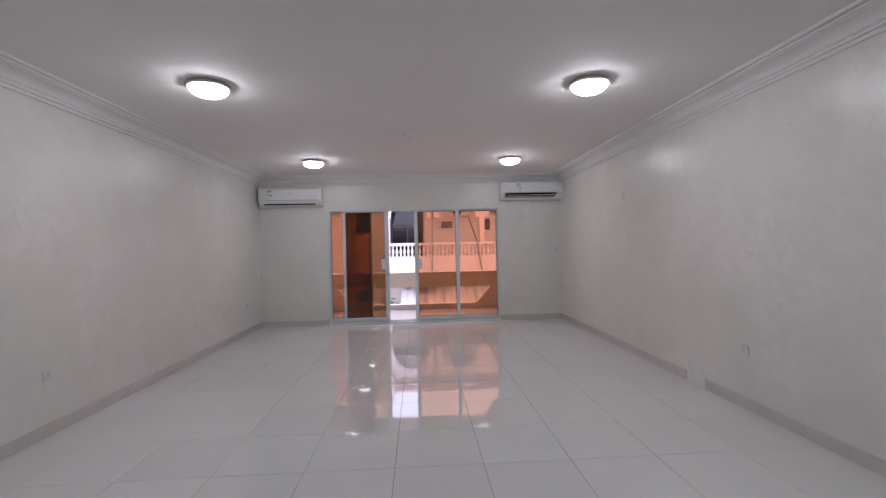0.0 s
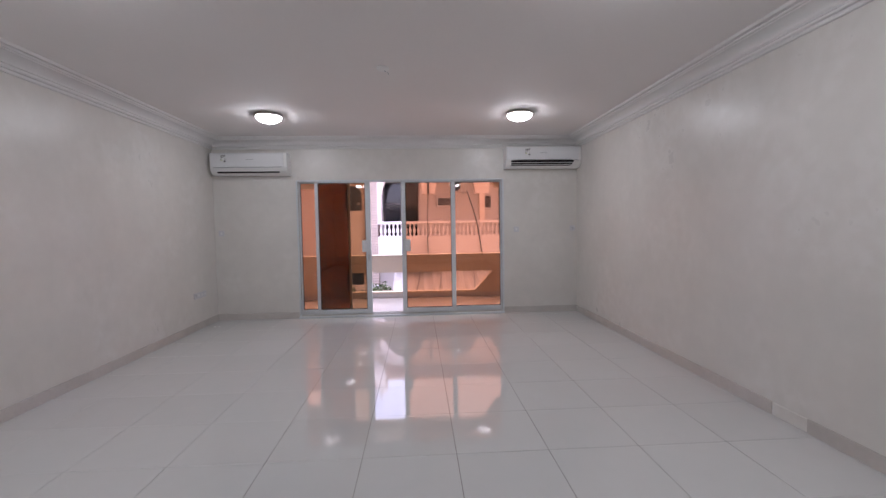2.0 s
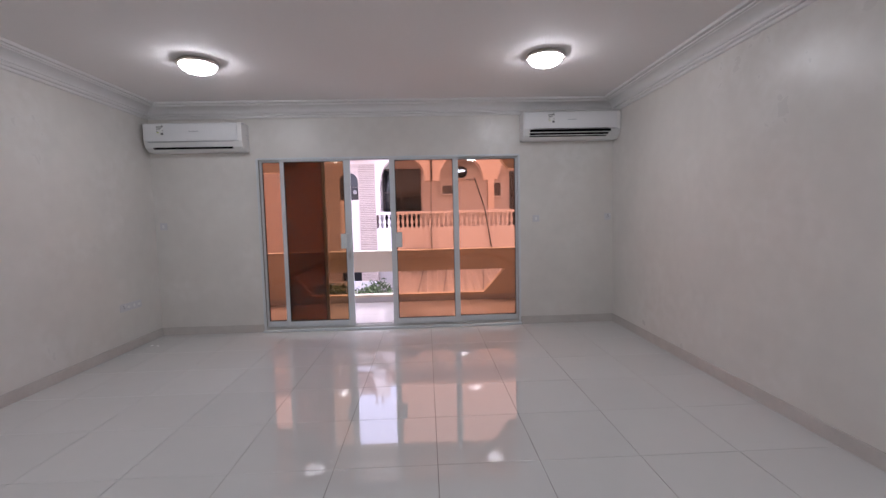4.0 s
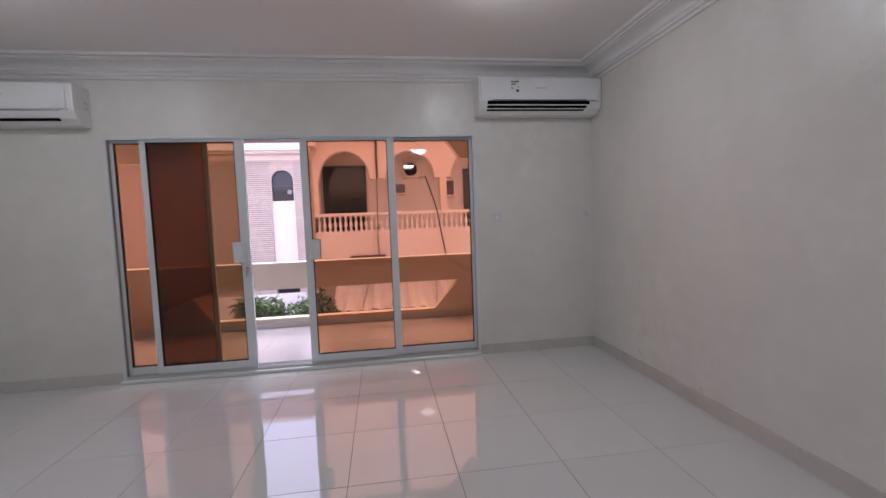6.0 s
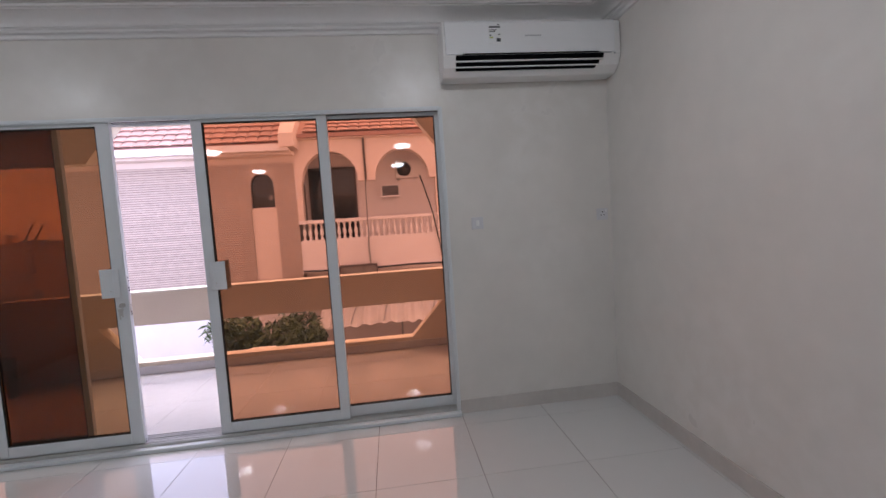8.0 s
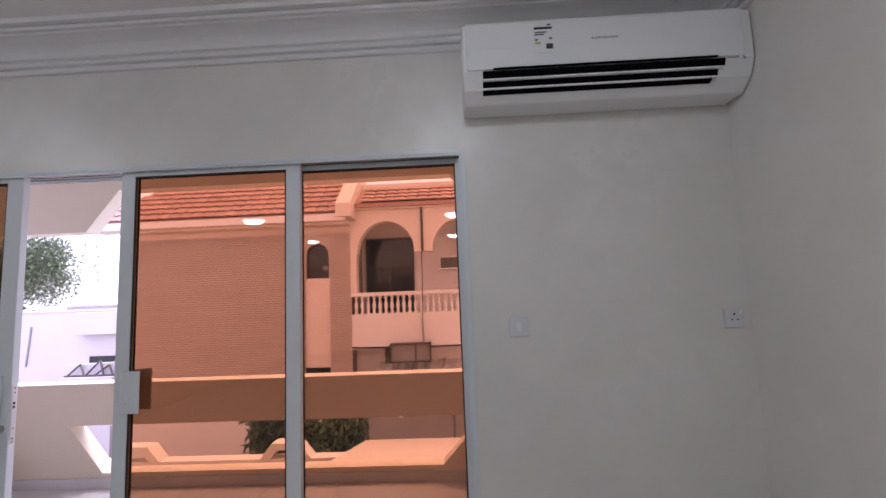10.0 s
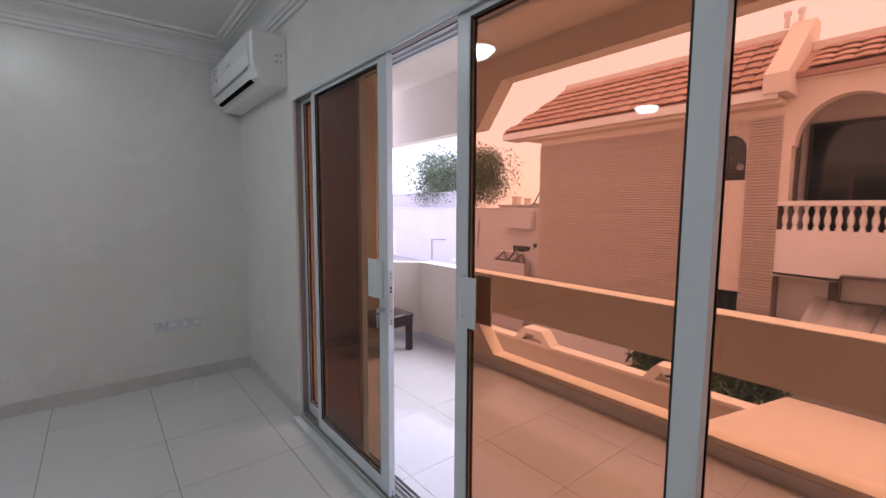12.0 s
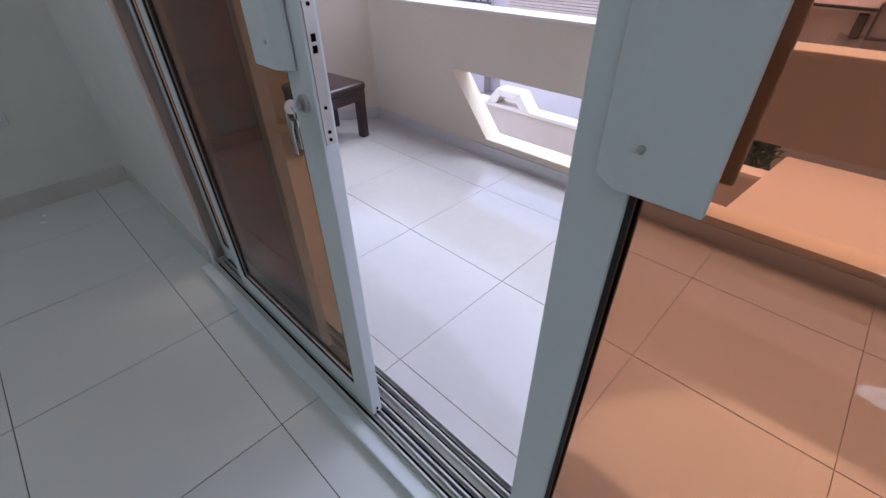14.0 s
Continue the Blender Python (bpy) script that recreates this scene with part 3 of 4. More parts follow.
for x, y, r in ((-2.70, 7.72, 20), (-2.62, 7.70, 65)):
    chip = thing("paint_chip", "tiny white paint chip on the floor tiles", "debris", "chips by the wall", at=(x, y, 0.0))
    chip.rotation_euler = (0, 0, radians(r))
    part("flake", prism(B(), [(-0.012, -0.004), (0.010, -0.006), (0.013, 0.003), (-0.004, 0.007)], "z", 0.0, 0.004), M_PLASTIC, chip)


# ---- balcony ----
YP0, YP1, ZP = 9.985, 10.13, 0.885
XB = -2.56
parapet = thing("balcony_parapet", "cream rendered balcony parapet with long trapezoid opening", "parapet", kind="structure")
part("top_band", box(B(), XB, 3.35, YP0, YP1, 0.525, ZP - 0.02), M_CREAM, parapet)
part("low_curb", box(B(), XB, 3.35, YP0, YP1, -0.15, 0.125), M_CREAM, parapet)
part("infill", prism(B(), [(XB, 0.125), (-1.41, 0.125), (-1.735, 0.525), (XB, 0.525)], "y", YP0, YP1), M_CREAM, parapet)
part("infill", prism(B(), [(1.545, 0.125), (3.35, 0.125), (3.35, 0.525), (1.92, 0.525)], "y", YP0, YP1), M_CREAM, parapet)
part("angled_return", prism(B(), [(XB, YP0), (XB + 0.05, YP1), (-3.45, 9.03), (-3.33, 8.93)], "z", -0.15, ZP - 0.02), M_CREAM, parapet)
part("side_return", prism(B(), [(-3.45, 9.03), (-3.33, 8.93), (-3.33, 8.40), (-3.47, 8.40)], "z", -0.15, ZP - 0.02), M_CREAM, parapet)
part("coping", box(B(), XB - 0.01, 3.35, YP0 - 0.012, YP1 + 0.012, ZP - 0.02, ZP), M_COPING, parapet, "thin pale coping", 0.006)
part("coping", prism(B(), [(XB - 0.012, YP0 - 0.012), (XB + 0.05, YP1 + 0.012), (-3.46, 9.035), (-3.32, 8.925)], "z", ZP - 0.02, ZP), M_COPING, parapet, "thin pale coping", 0.006)
part("coping", prism(B(), [(-3.46, 9.035), (-3.32, 8.925), (-3.32, 8.40), (-3.48, 8.40)], "z", ZP - 0.02, ZP), M_COPING, parapet, "thin pale coping", 0.006)
setting("baseboard_balcony_1", box(B(), XB, 3.35, YP0 - 0.012, YP0, 0.0, 0.085), M_BTILE, "pale tile skirting round the balcony floor", "baseboard", 0.002)
setting("baseboard_balcony_2", prism(B(), [(XB, YP0 - 0.014), (XB, YP0), (-3.33, 8.93), (-3.315, 8.922)], "z", 0.0, 0.085), M_BTILE, "pale tile skirting round the balcony floor", "baseboard", 0.002)
setting("wall_balcony_end", box(B(), 3.35, 3.5, YN + T, YP1, -0.15, 2.95), M_CREAM, "plain cream end wall of the balcony", "wall")
setting("balcony_slab", box(B(), -3.5, 3.5, YN + 0.001, YP1, -0.30, -0.006), M_GROUT, "concrete balcony slab under the tiles", "floor")
setting("ceiling_balcony", box(B(), -5.2, 3.5, YN + T, YP1 + 0.02, 2.84, 2.98), M_SOFFIT, "cream painted balcony soffit", "ceiling")
setting("wall_balcony_side", prism(B(), [(-2.86, 9.575), (-3.33, 8.93), (-3.33, 8.392), (-3.53, 8.392), (-3.53, 9.00), (-3.00, 9.70)], "z", ZP + 0.002, 2.838), M_CREAM, "cream rendered side wall of the balcony on the angled parapet", "wall")
beam = thing("balcony_beam", "cream rendered edge beam with splayed haunches", "beam", kind="structure")
part("beam_end", box(B(), -5.2, -1.66, YP0, YP1, 2.24, 2.84), M_SOFFIT, beam)
part("beam_end", box(B(), 1.99, 3.5, YP0, YP1, 2.24, 2.84), M_SOFFIT, beam)
part("haunch", prism(B(), [(-1.66, 2.24), (-1.36, 2.62), (-1.36, 2.84), (-1.66, 2.84)], "y", YP0, YP1), M_SOFFIT, beam)
part("haunch", prism(B(), [(1.70, 2.62), (1.99, 2.24), (1.99, 2.84), (1.70, 2.84)], "y", YP0, YP1), M_SOFFIT, beam)
part("beam_middle", box(B(), -1.36, 1.70, YP0, YP1, 2.62, 2.84), M_SOFFIT, beam)


def stool():
    st = thing("stool", "dark brown leather padded stool on balcony tiles", "stool", at=(-2.475, 9.46, 0.0))
    st.rotation_euler = (0, 0, radians(5))
    s = 0.20
    seat = B()
    box(seat, -s - 0.01, s + 0.01, -s - 0.01, s + 0.01, 0.345, 0.40)
    part("seat", seat, M_LEATHER, st, "dark padded leather seat", 0.018, True, 3)
    ap = B()
    for a, c, e, g in ((-s, s, -s, -s + 0.03), (-s, s, s - 0.03, s), (-s, -s + 0.03, -s + 0.03, s - 0.03), (s - 0.03, s, -s + 0.03, s - 0.03)):
        box(ap, a, c, e, g, 0.275, 0.345)
    part("apron", ap, M_LEATHER, st, "", 0.002)
    for sx in (-1, 1):
        for sy in (-1, 1):
            cx, cy = sx * (s - 0.03), sy * (s - 0.03)
            part("leg", box(B(), cx - 0.028, cx + 0.028, cy - 0.028, cy + 0.028, 0.0, 0.29), M_LEATHER, st, "", 0.004)
    return st


stool()


# ---- outside: ground, walls, canopy ----
ZG = -3.3
setting("ground", box(B(), -400, 400, YN + T + 1.75, 800, ZG - 0.2, ZG), M_PAVE, "dusty grey concrete yard and street", "ground")
setting("wall_house_below", box(B(), -5.2, 3.5, YN + T, YP1 - 0.05, ZG, -0.30), M_CREAM, "cream rendered lower storey under the balcony", "wall")


def boundary_wall():
    y0, y1, zt = 13.42, 13.58, -1.0
    th = thing("boundary_wall", "low cream boundary wall with hollow trapezoid humps", "wall", kind="structure")
    part("wall_face", box(B(), -16, 12, y0, y1, ZG, zt - 0.06), M_CANOPY, th, "tan rendered wall face")
    part("wall_cap", box(B(), -16, 12, y0 - 0.04, y1 + 0.04, zt - 0.06, zt), M_COPING, th, "pale cap strip", 0.01)
    for i in range(-2, 2):
        xc = -3.72 + 2.52 * i
        h = B()
        outer = [(xc - 0.42, zt), (xc - 0.22, zt + 0.24), (xc + 0.22, zt + 0.24), (xc + 0.42, zt)]
        inner = [(xc - 0.24, zt), (xc - 0.14, zt + 0.13), (xc + 0.14, zt + 0.13), (xc + 0.24, zt)]
        for k in range(3):
            prism(h, [outer[k], outer[k + 1], inner[k + 1], inner[k]], "y", y0 - 0.05, y1 + 0.05)
        part("hump", h, M_COPING, th, "hollow trapezoid hump", 0.008)
    return th


boundary_wall()
bm = B()
prism(bm, [(10.10, -0.22), (14.5, -1.10), (14.5, -1.22), (10.10, -0.36)], "x", -0.13, 6.0)
box(bm, -0.05, 0.10, 14.2, 14.35, ZG, -1.12)
setting("canopy", bm, M_CANOPY, "sloping tan rendered canopy roof below the balcony", "canopy", 0.01)


# ---- neighbour house ----
YF = 17.5


def arcade(bm, x0, x1, zs, zt, centres, hw, rise, y0, y1):
    """A wall band with arched openings that hang down to zs."""
    xs = x0
    for c in centres:
        box(bm, xs, c - hw, y0, y1, zs, zt)
        pts = [(c + hw * math.cos(a), zs + 0.03 + (rise - 0.03) * math.sin(a)) for a in [math.pi - math.pi * i / 20 for i in range(21)]]
        for p, q in zip(pts, pts[1:]):
            prism(bm, [p, q, (q[0], zt), (p[0], zt)], "y", y0, y1)
        xs = c + hw
    box(bm, xs, x1, y0, y1, zs, zt)


house = thing("neighbour_house", "two-storey house with stone cladding, arched balcony and clay roof", "house", at=(0, 0, 0))
b = B()
box(b, -6.93, -2.36, YF + 0.030, 24, ZG, 3.46)
box(b, -2.36, -1.69, YF + 0.16, 24, ZG, 3.46)
box(b, -1.69, -1.14, YF + 0.030, 24, ZG, 3.46)
part("stone_backing", b, M_JOINT, house, "dark joints behind the stone courses")
b = B()
box(b, -1.13, 8.5, 18.9, 24, ZG, 4.1)
part("rear_wall", b, M_HOUSEW, house, "pale pink rendered rear wall of the balcony")
b = B()
arcade(b, -1.14, 8.5, 2.69, 4.00, [-0.18, 1.82, 3.86, 5.80], 0.76, 0.85, YF, YF + 0.3)
box(b, -1.14, -0.98, YF, YF + 0.3, 1.66, 2.69)
box(b, 2.745, 2.955, YF + 0.001, YF + 0.299, 1.66, 2.69)
part("arcade_wall", b, M_HOUSE, house, "salmon rendered wall with hanging round arches")
b = B()
box(b, -1.13, 8.5, YF + 0.3, 18.9, 0.27, 0.42)
box(b, -1.13, 8.5, YF + 0.02, YF + 0.3, 0.27, 1.10)
part("balcony_front", b, M_HOUSEW, house, "white rendered solid balcony front")
part("balcony_ceiling", box(B(), -1.13, 8.5, YF + 0.3, 18.9, 3.75, 3.95), M_HOUSEW, house)
bal = part("balustrade", box(B(), -1.13, 8.5, YF - 0.02, YF + 0.26, 1.56, 1.66), M_HOUSEW, house, "white balustrade rail with turned balusters", 0.012)
b = B()
lathe(b, [(0.048, 0.0), (0.048, 0.05), (0.026, 0.07), (0.034, 0.11), (0.056, 0.18), (0.050, 0.25), (0.026, 0.33), (0.024, 0.38), (0.044, 0.41), (0.044, 0.46)], seg=8)
bal_me = finish("baluster", b, M_HOUSEW, smooth=True)
for i in range(46):
    o = new("baluster", bal_me)
    o.parent = bal
    o.location = (-1.02 + 0.158 * i, YF + 0.12, 1.10)
part("lower_wall", box(B(), -1.13, 8.5, 18.0, 18.9, ZG, 0.27), M_HOUSEW, house, "pale lower storey wall")
b = B()
box(b, -2.36, -1.69, YF + 0.045, YF + 0.16, -0.23, 2.09)
part("plinth", box(B(), -6.97, -1.12, YF - 0.03, YF + 0.16, ZG, -0.72), M_HOUSEW, house, "white rendered plinth under the stone courses")
part("white_infill", b, M_HOUSE, house, "smooth pale render strip under the slot window")
b = B()
box(b, -6.93, -1.14, YF + 0.02, YF + 0.3, 3.30, 3.46)
box(b, -7.3, -1.10, YF - 0.35, YF + 0.4, 3.46, 3.56)
part("eaves_soffit", b, M_HOUSE, house, "rendered soffit under the eaves", 0.01)

# slot window and lower window in the stone
w = part("window", prism(B(), [(-2.34, 2.09), (-1.71, 2.09), (-1.71, 2.70)] + [(-2.025 + 0.315 * math.cos(a), 2.70 + 0.315 * math.sin(a)) for a in [math.pi * i / 12 for i in range(1, 12)]] + [(-2.34, 2.70)], "y", YF + 0.13, YF + 0.16), M_WINDARK, house, "dark narrow arched window")
part("window_bar", box(B(), -2.34, -1.71, YF + 0.115, YF + 0.13, 2.52, 2.55), M_FRAMEB, w)
part("window_fan", lathe(B(), [(0.0, 0.0), (0.07, 0.0), (0.07, -0.02), (0.055, -0.02), (0.055, -0.005), (0.0, -0.005)], (-1.84, YF + 0.13, 2.36), 16, "y"), M_GREYMET, w, "small round extractor vent")
part("window", box(B(), -2.34, -1.71, YF + 0.12, YF + 0.16, -0.72, -0.23), M_WINDARK, house, "dark lower window")
# stone spandrels beside the arched head
b = B()
box(b, -2.362, -2.340, YF + 0.005, YF + 0.16, 2.09, 3.30)
box(b, -1.710, -1.688, YF + 0.005, YF + 0.16, 2.09, 3.30)
pts = [(-2.025 + 0.315 * math.cos(a), 2.70 + 0.315 * math.sin(a)) for a in [math.pi - math.pi * i / 16 for i in range(17)]]
for p, q in zip(pts, pts[1:]):
    prism(b, [p, q, (q[0], 3.30), (p[0], 3.30)], "y", YF + 0.005, YF + 0.16)
part("arch_head", b, M_STONE, house, "stone round the arched window head")

# big dark window behind the first arch, with frame and panes
w = part("window", box(B(), -1.0, 0.42, 18.86, 18.90, 0.45, 3.26), M_WINDARK, house, "large dark balcony window and door")
for x0, x1, z0, z1 in ((-1.0, -0.94, 0.45, 3.26), (0.36, 0.42, 0.45, 3.26), (-0.94, 0.36, 3.20, 3.26), (-0.94, 0.36, 2.36, 2.42), (-0.32, -0.26, 0.45, 2.36)):
    part("frame_bar", box(B(), x0, x1, 18.82, 18.86, z0, z1), M_FRAMEB, w)
w = part("window", box(B(), 3.75, 4.75, 18.86, 18.90, 1.0, 3.1), M_WINDARK, house, "dark balcony window")
part("frame_bar", box(B(), 4.20, 4.26, 18.82, 18.86, 1.0, 3.1), M_FRAMEB, w)


def tile_roof(name, label, x0, x1, y0, z0, y1, z1, hip=0.0):
    """A pitched roof with barrel tiles in courses; the hip draws in the left end."""
    b = B()
    v = [b.verts.new(p) for p in ((x0, y0, z0), (x1, y0, z0), (x1, y1, z1), (x0 + hip, y1, z1), (x0, y0, z0 - 0.10), (x1, y0, z0 - 0.10), (x1, y1, z0 - 0.10), (x0, y1 + 1.0, z0 - 0.10), (x0, y1 + 1.0, z0))]
    b.faces.new((v[0], v[1], v[2], v[3]))
    b.faces.new((v[4], v[5], v[1], v[0]))
    b.faces.new((v[4], v[7], v[6], v[5]))
    b.faces.new((v[0], v[3], v[8]))
    b.faces.new((v[4], v[0], v[8], v[7]))
    b.faces.new((v[1], v[5], v[6], v[2]))
    roof = part(name, b, M_ROOF, house, label)
    length = math.hypot(y1 - y0, z1 - z0)
    slope = math.atan2(z1 - z0, y1 - y0)
    pitch, tw = 0.29, 0.30
    t = B()
    ring = []
    for yy, r, lift in ((0.0, 0.150, 0.050), (pitch + 0.06, 0.146, 0.006)):
        ring.append([t.verts.new((r * math.cos(a), yy, lift + 0.20 * r * math.sin(a))) for a in [math.pi * i / 6 for i in range(7)]])
    for i in range(6):
        t.faces.new((ring[0][i], ring[0][i + 1], ring[1][i + 1], ring[1][i]))
    t.faces.new(ring[0])
    me = finish("roof_tile", t, M_ROOF, smooth=False)
    n = int(length / pitch)
    for k in range(n):
        s = k * pitch
        xa = x0 + hip * s / length
        m = int((x1 - xa) / tw)
        for i in range(m):
            o = new("roof_tile", me)
            o.parent = roof
            o.location = (x1 - tw / 2 - i * tw, y0 + s * math.cos(slope), z0 + s * math.sin(slope) + 0.004)
            o.rotation_euler = (slope + random.uniform(-0.012, 0.012), random.uniform(-0.02, 0.02), random.uniform(-0.01, 0.01))
    return roof


tile_roof("roof", "red clay tile hipped roof over the stone wing", -7.95, -1.30, 16.95, 3.72, 18.6, 5.08, hip=1.0)
tile_roof("roof", "red clay tile roof strip above the arches", -0.98, 8.5, 17.30, 4.00, 18.30, 4.62)
part("fascia", box(B(), -7.95, -1.12, 16.93, 17.0, 3.52, 3.70), M_HOUSEW, house, "pale fascia under the roof edge", 0.01)
part("soffit_board", box(B(), -7.95, -1.12, 17.0, YF + 0.1, 3.52, 3.56), M_HOUSE, house)
part("cornice_strip", box(B(), -1.14, 8.5, YF - 0.10, YF + 0.1, 3.86, 3.93), M_HOUSE, house, "plain projecting band under the tiles", 0.01)
b = B()
prism(b, [(16.85, 3.60), (16.85, 3.95), (18.45, 5.28), (18.8, 5.28), (18.8, 3.60)], "x", -1.34, -0.96)
part("gable_parapet", b, M_HOUSE, house, "raking rendered parapet between the two roofs", 0.01)
for x0, x1, yr, zr in ((-6.90, -1.34, 18.58, 5.06), (-0.96, 8.5, 18.28, 4.60)):
    part("ridge_cap", prism(B(), [(yr - 0.06, zr - 0.10), (yr - 0.02, zr + 0.16), (yr + 0.22, zr + 0.20), (yr + 0.30, zr - 0.10)], "x", x0, x1), M_HOUSE, house, "pale mortared ridge capping", 0.02)
for x in (-1.45, -1.22):
    c = B()
    lathe(c, [(0.0, 0.0), (0.05, 0.0), (0.05, 0.22), (0.07, 0.22), (0.07, 0.30), (0.0, 0.32)], (x, 18.5, 5.24), 10)
    part("vent_pipe", c, M_HOUSEW, house, "short roof vent pipe", smooth=False)
part("down_pipe", box(B(), 0.765, 0.825, YF - 0.06, YF, 2.70, 3.86), M_FRAMEB, house, "dark brown rain pipe on the spandrel", 0.01)
part("aerial_lead", tube(B(), [(0.78, YF - 0.05, 2.72), (0.76, YF - 0.05, 1.7), (0.745, YF - 0.05, 0.9)], 0.011, 5), M_CABLE, house, "thin dark lead hanging past the balustrade")
part("drain_pipe", tube(B(), [(0.735, YF - 0.09, 0.95), (0.76, YF - 0.10, 0.4), (0.775, YF - 0.12, -0.2)], 0.03, 6), M_GREYMET, house, "thin grey drain pipe under the balcony")
part("overhang", box(B(), -1.13, 8.5, YF - 0.06, 18.0, 0.20, 0.27), M_HOUSEW, house)


def window_unit(at, w=0.60, h=0.40):
    th = thing("window_air_conditioner", "boxed window air conditioner set in pink rendered wall", "air conditioner", "neighbour's window units", at=at)
    f = B()
    for x0, x1, z0, z1 in ((-w / 2, -w / 2 + 0.05, 0, h), (w / 2 - 0.05, w / 2, 0, h), (-w / 2 + 0.05, w / 2 - 0.05, 0, 0.05), (-w / 2 + 0.05, w / 2 - 0.05, h - 0.05, h)):
        box(f, x0, x1, -0.26, 0.0, z0, z1)
    part("case", f, M_PLASTIC, th, "off-white metal case", 0.004)
    part("grille", box(B(), -w / 2 + 0.05, w / 2 - 0.05, -0.22, -0.20, 0.05, h - 0.05), M_FRAMEB, th, "dark finned grille")
    for i in range(7):
        z = 0.07 + i * (h - 0.13) / 6
        part("fin", box(B(), -w / 2 + 0.05, w / 2 - 0.05, -0.235, -0.22, z, z + 0.012), M_GREYMET, th)
    return th


window_unit((1.46, 18.9, 2.25))
window_unit((3.20, 18.9, 2.14), 0.46, 0.58)


def outdoor_unit(at):
    th = thing("outdoor_unit", "white outdoor condenser unit with round black fan", "air conditioner", at=at)
    part("case", box(B(), -0.33, 0.46, -0.28, 0.0, 0.0, 0.52), M_PLASTIC, th, "off-white metal case", 0.012)
    part("fan_grille", lathe(B(), [(0.0, 0.0), (0.21, 0.0), (0.22, -0.015), (0.0, -0.02)], (-0.08, -0.28, 0.26), 24, "y"), M_DARK, th, "dark round fan opening")
    for r in (0.07, 0.14, 0.20):
        part("ring_wire", tube(B(), [(-0.08 + r * math.cos(a), -0.305, 0.26 + r * math.sin(a)) for a in [2 * math.pi * i / 20 for i in range(21)]], 0.005, 4), M_GREYMET, th)
    part("fan_hub", lathe(B(), [(0.0, 0.0), (0.045, 0.0), (0.045, -0.02), (0.0, -0.025)], (-0.08, -0.295, 0.26), 12, "y"), M_GREYMET, th)
    for x in (-0.25, 0.25):
        part("bracket", box(B(), x - 0.02, x + 0.02, -0.28, 0.0, -0.05, 0.0), M_GREYMET, th)
    return th


outdoor_unit((2.0, 18.9, 2.82))
c = tagged(part("cable", tube(B(), [(2.40, 18.6, 2.86), (2.50, 18.0, 2.28), (2.58, 17.6, 1.86), (2.61, 17.44, 1.66), (2.72, 17.44, 1.0), (2.84, 17.44, 0.27)], 0.020, 5), M_CABLE), "black cable sagging down the house front", "cable")
c = tagged(part("cable", tube(B(), [(-1.10, 17.40, 0.26), (0.6, 17.40, 0.22), (2.0, 17.40, 0.24), (3.8, 17.40, 0.20), (5.5, 17.40, 0.22)], 0.024, 5), M_CABLE), "dark cable along the house front under the balcony", "cable")


def metal_cage():
    th = thing("metal_cage", "dark framed mesh box fixed under the neighbour's balcony", "cage", at=(0.42, 17.2, -0.13))
    for x0, x1, z0, z1 in ((-0.52, -0.49, 0, 0.47), (0.49, 0.52, 0, 0.47), (-0.49, 0.49, 0, 0.03), (-0.49, 0.49, 0.44, 0.47)):
        part("frame_bar", box(B(), x0, x1, 0.0, 0.30, z0, z1), M_FRAMEB, th)
    part("mesh_panel", box(B(), -0.49, 0.49, 0.10, 0.13, 0.03, 0.44), M_GREYMET, th, "grey mesh panel")
    part("mesh_post", box(B(), 0.12, 0.15, 0.05, 0.10, 0.03, 0.44), M_FRAMEB, th)
    part("wall_strut", box(B(), -0.5, 0.5, 0.30, 0.81, 0.40, 0.44), M_FRAMEB, th)
    return th


metal_cage()
mb = thing("meter_box", "small rusty brown box on the neighbour's lower wall", "meter box", at=(-0.27, 18.0, -0.22))
part("case", box(B(), -0.065, 0.065, -0.12, 0.0, 0.0, 0.34), M_FRAMEB, mb, "", 0.008)
part("door", box(B(), -0.055, 0.055, -0.132, -0.12, 0.02, 0.32), M_BARK, mb, "rust-stained box door", 0.003)
b = B()
rnd = random.Random(21)
n = 48
edge = [rnd.uniform(-0.06, 0.06) for k in range(n + 1)]
for k in range(n):
    x0, x1 = -0.55 + k * 0.085, -0.55 + (k + 1) * 0.085
    h0, h1 = 0.03 * math.sin(k * math.pi / 2), 0.03 * math.sin((k + 1) * math.pi / 2)
    lap = 0.02 if (k // 12) % 2 else 0.0
    v = [b.verts.new(p) for p in ((x0, 15.75 + edge[k], -1.02 + h0 + lap), (x1, 15.75 + edge[k + 1], -1.02 + h1 + lap), (x1, 18.0, -0.20 + h1 + lap), (x0, 18.0, -0.20 + h0 + lap))]
    v2 = [b.verts.new((q.co.x, q.co.y, q.co.z - 0.012)) for q in v]
    b.faces.new(v)
    b.faces.new(v2[::-1])
    for i in range(4):
        j = (i + 1) % 4
        b.faces.new((v[i], v2[i], v2[j], v[j]))
tagged(part("awning", b, M_CORR), "rusty pale corrugated sheet awning on the house wall", "awning")
for x in (0.25, 1.05, 2.3):
    tagged(part("awning_strap", tube(B(), [(x, 15.80, -0.95), (x + 0.15, 16.9, -0.50), (x + 0.22, 17.9, -0.14)], 0.018, 5), M_GREYMET), "thin bent grey pipe lying on the awning", "pipe", "pipes on the awning")
for x in (-0.4, 1.5, 3.3):
    tagged(part("awning_post", tube(B(), [(x, 15.9, ZG), (x, 15.9, -1.01)], 0.03, 6), M_GREYMET), "thin grey steel awning post", "post", kind="structure")


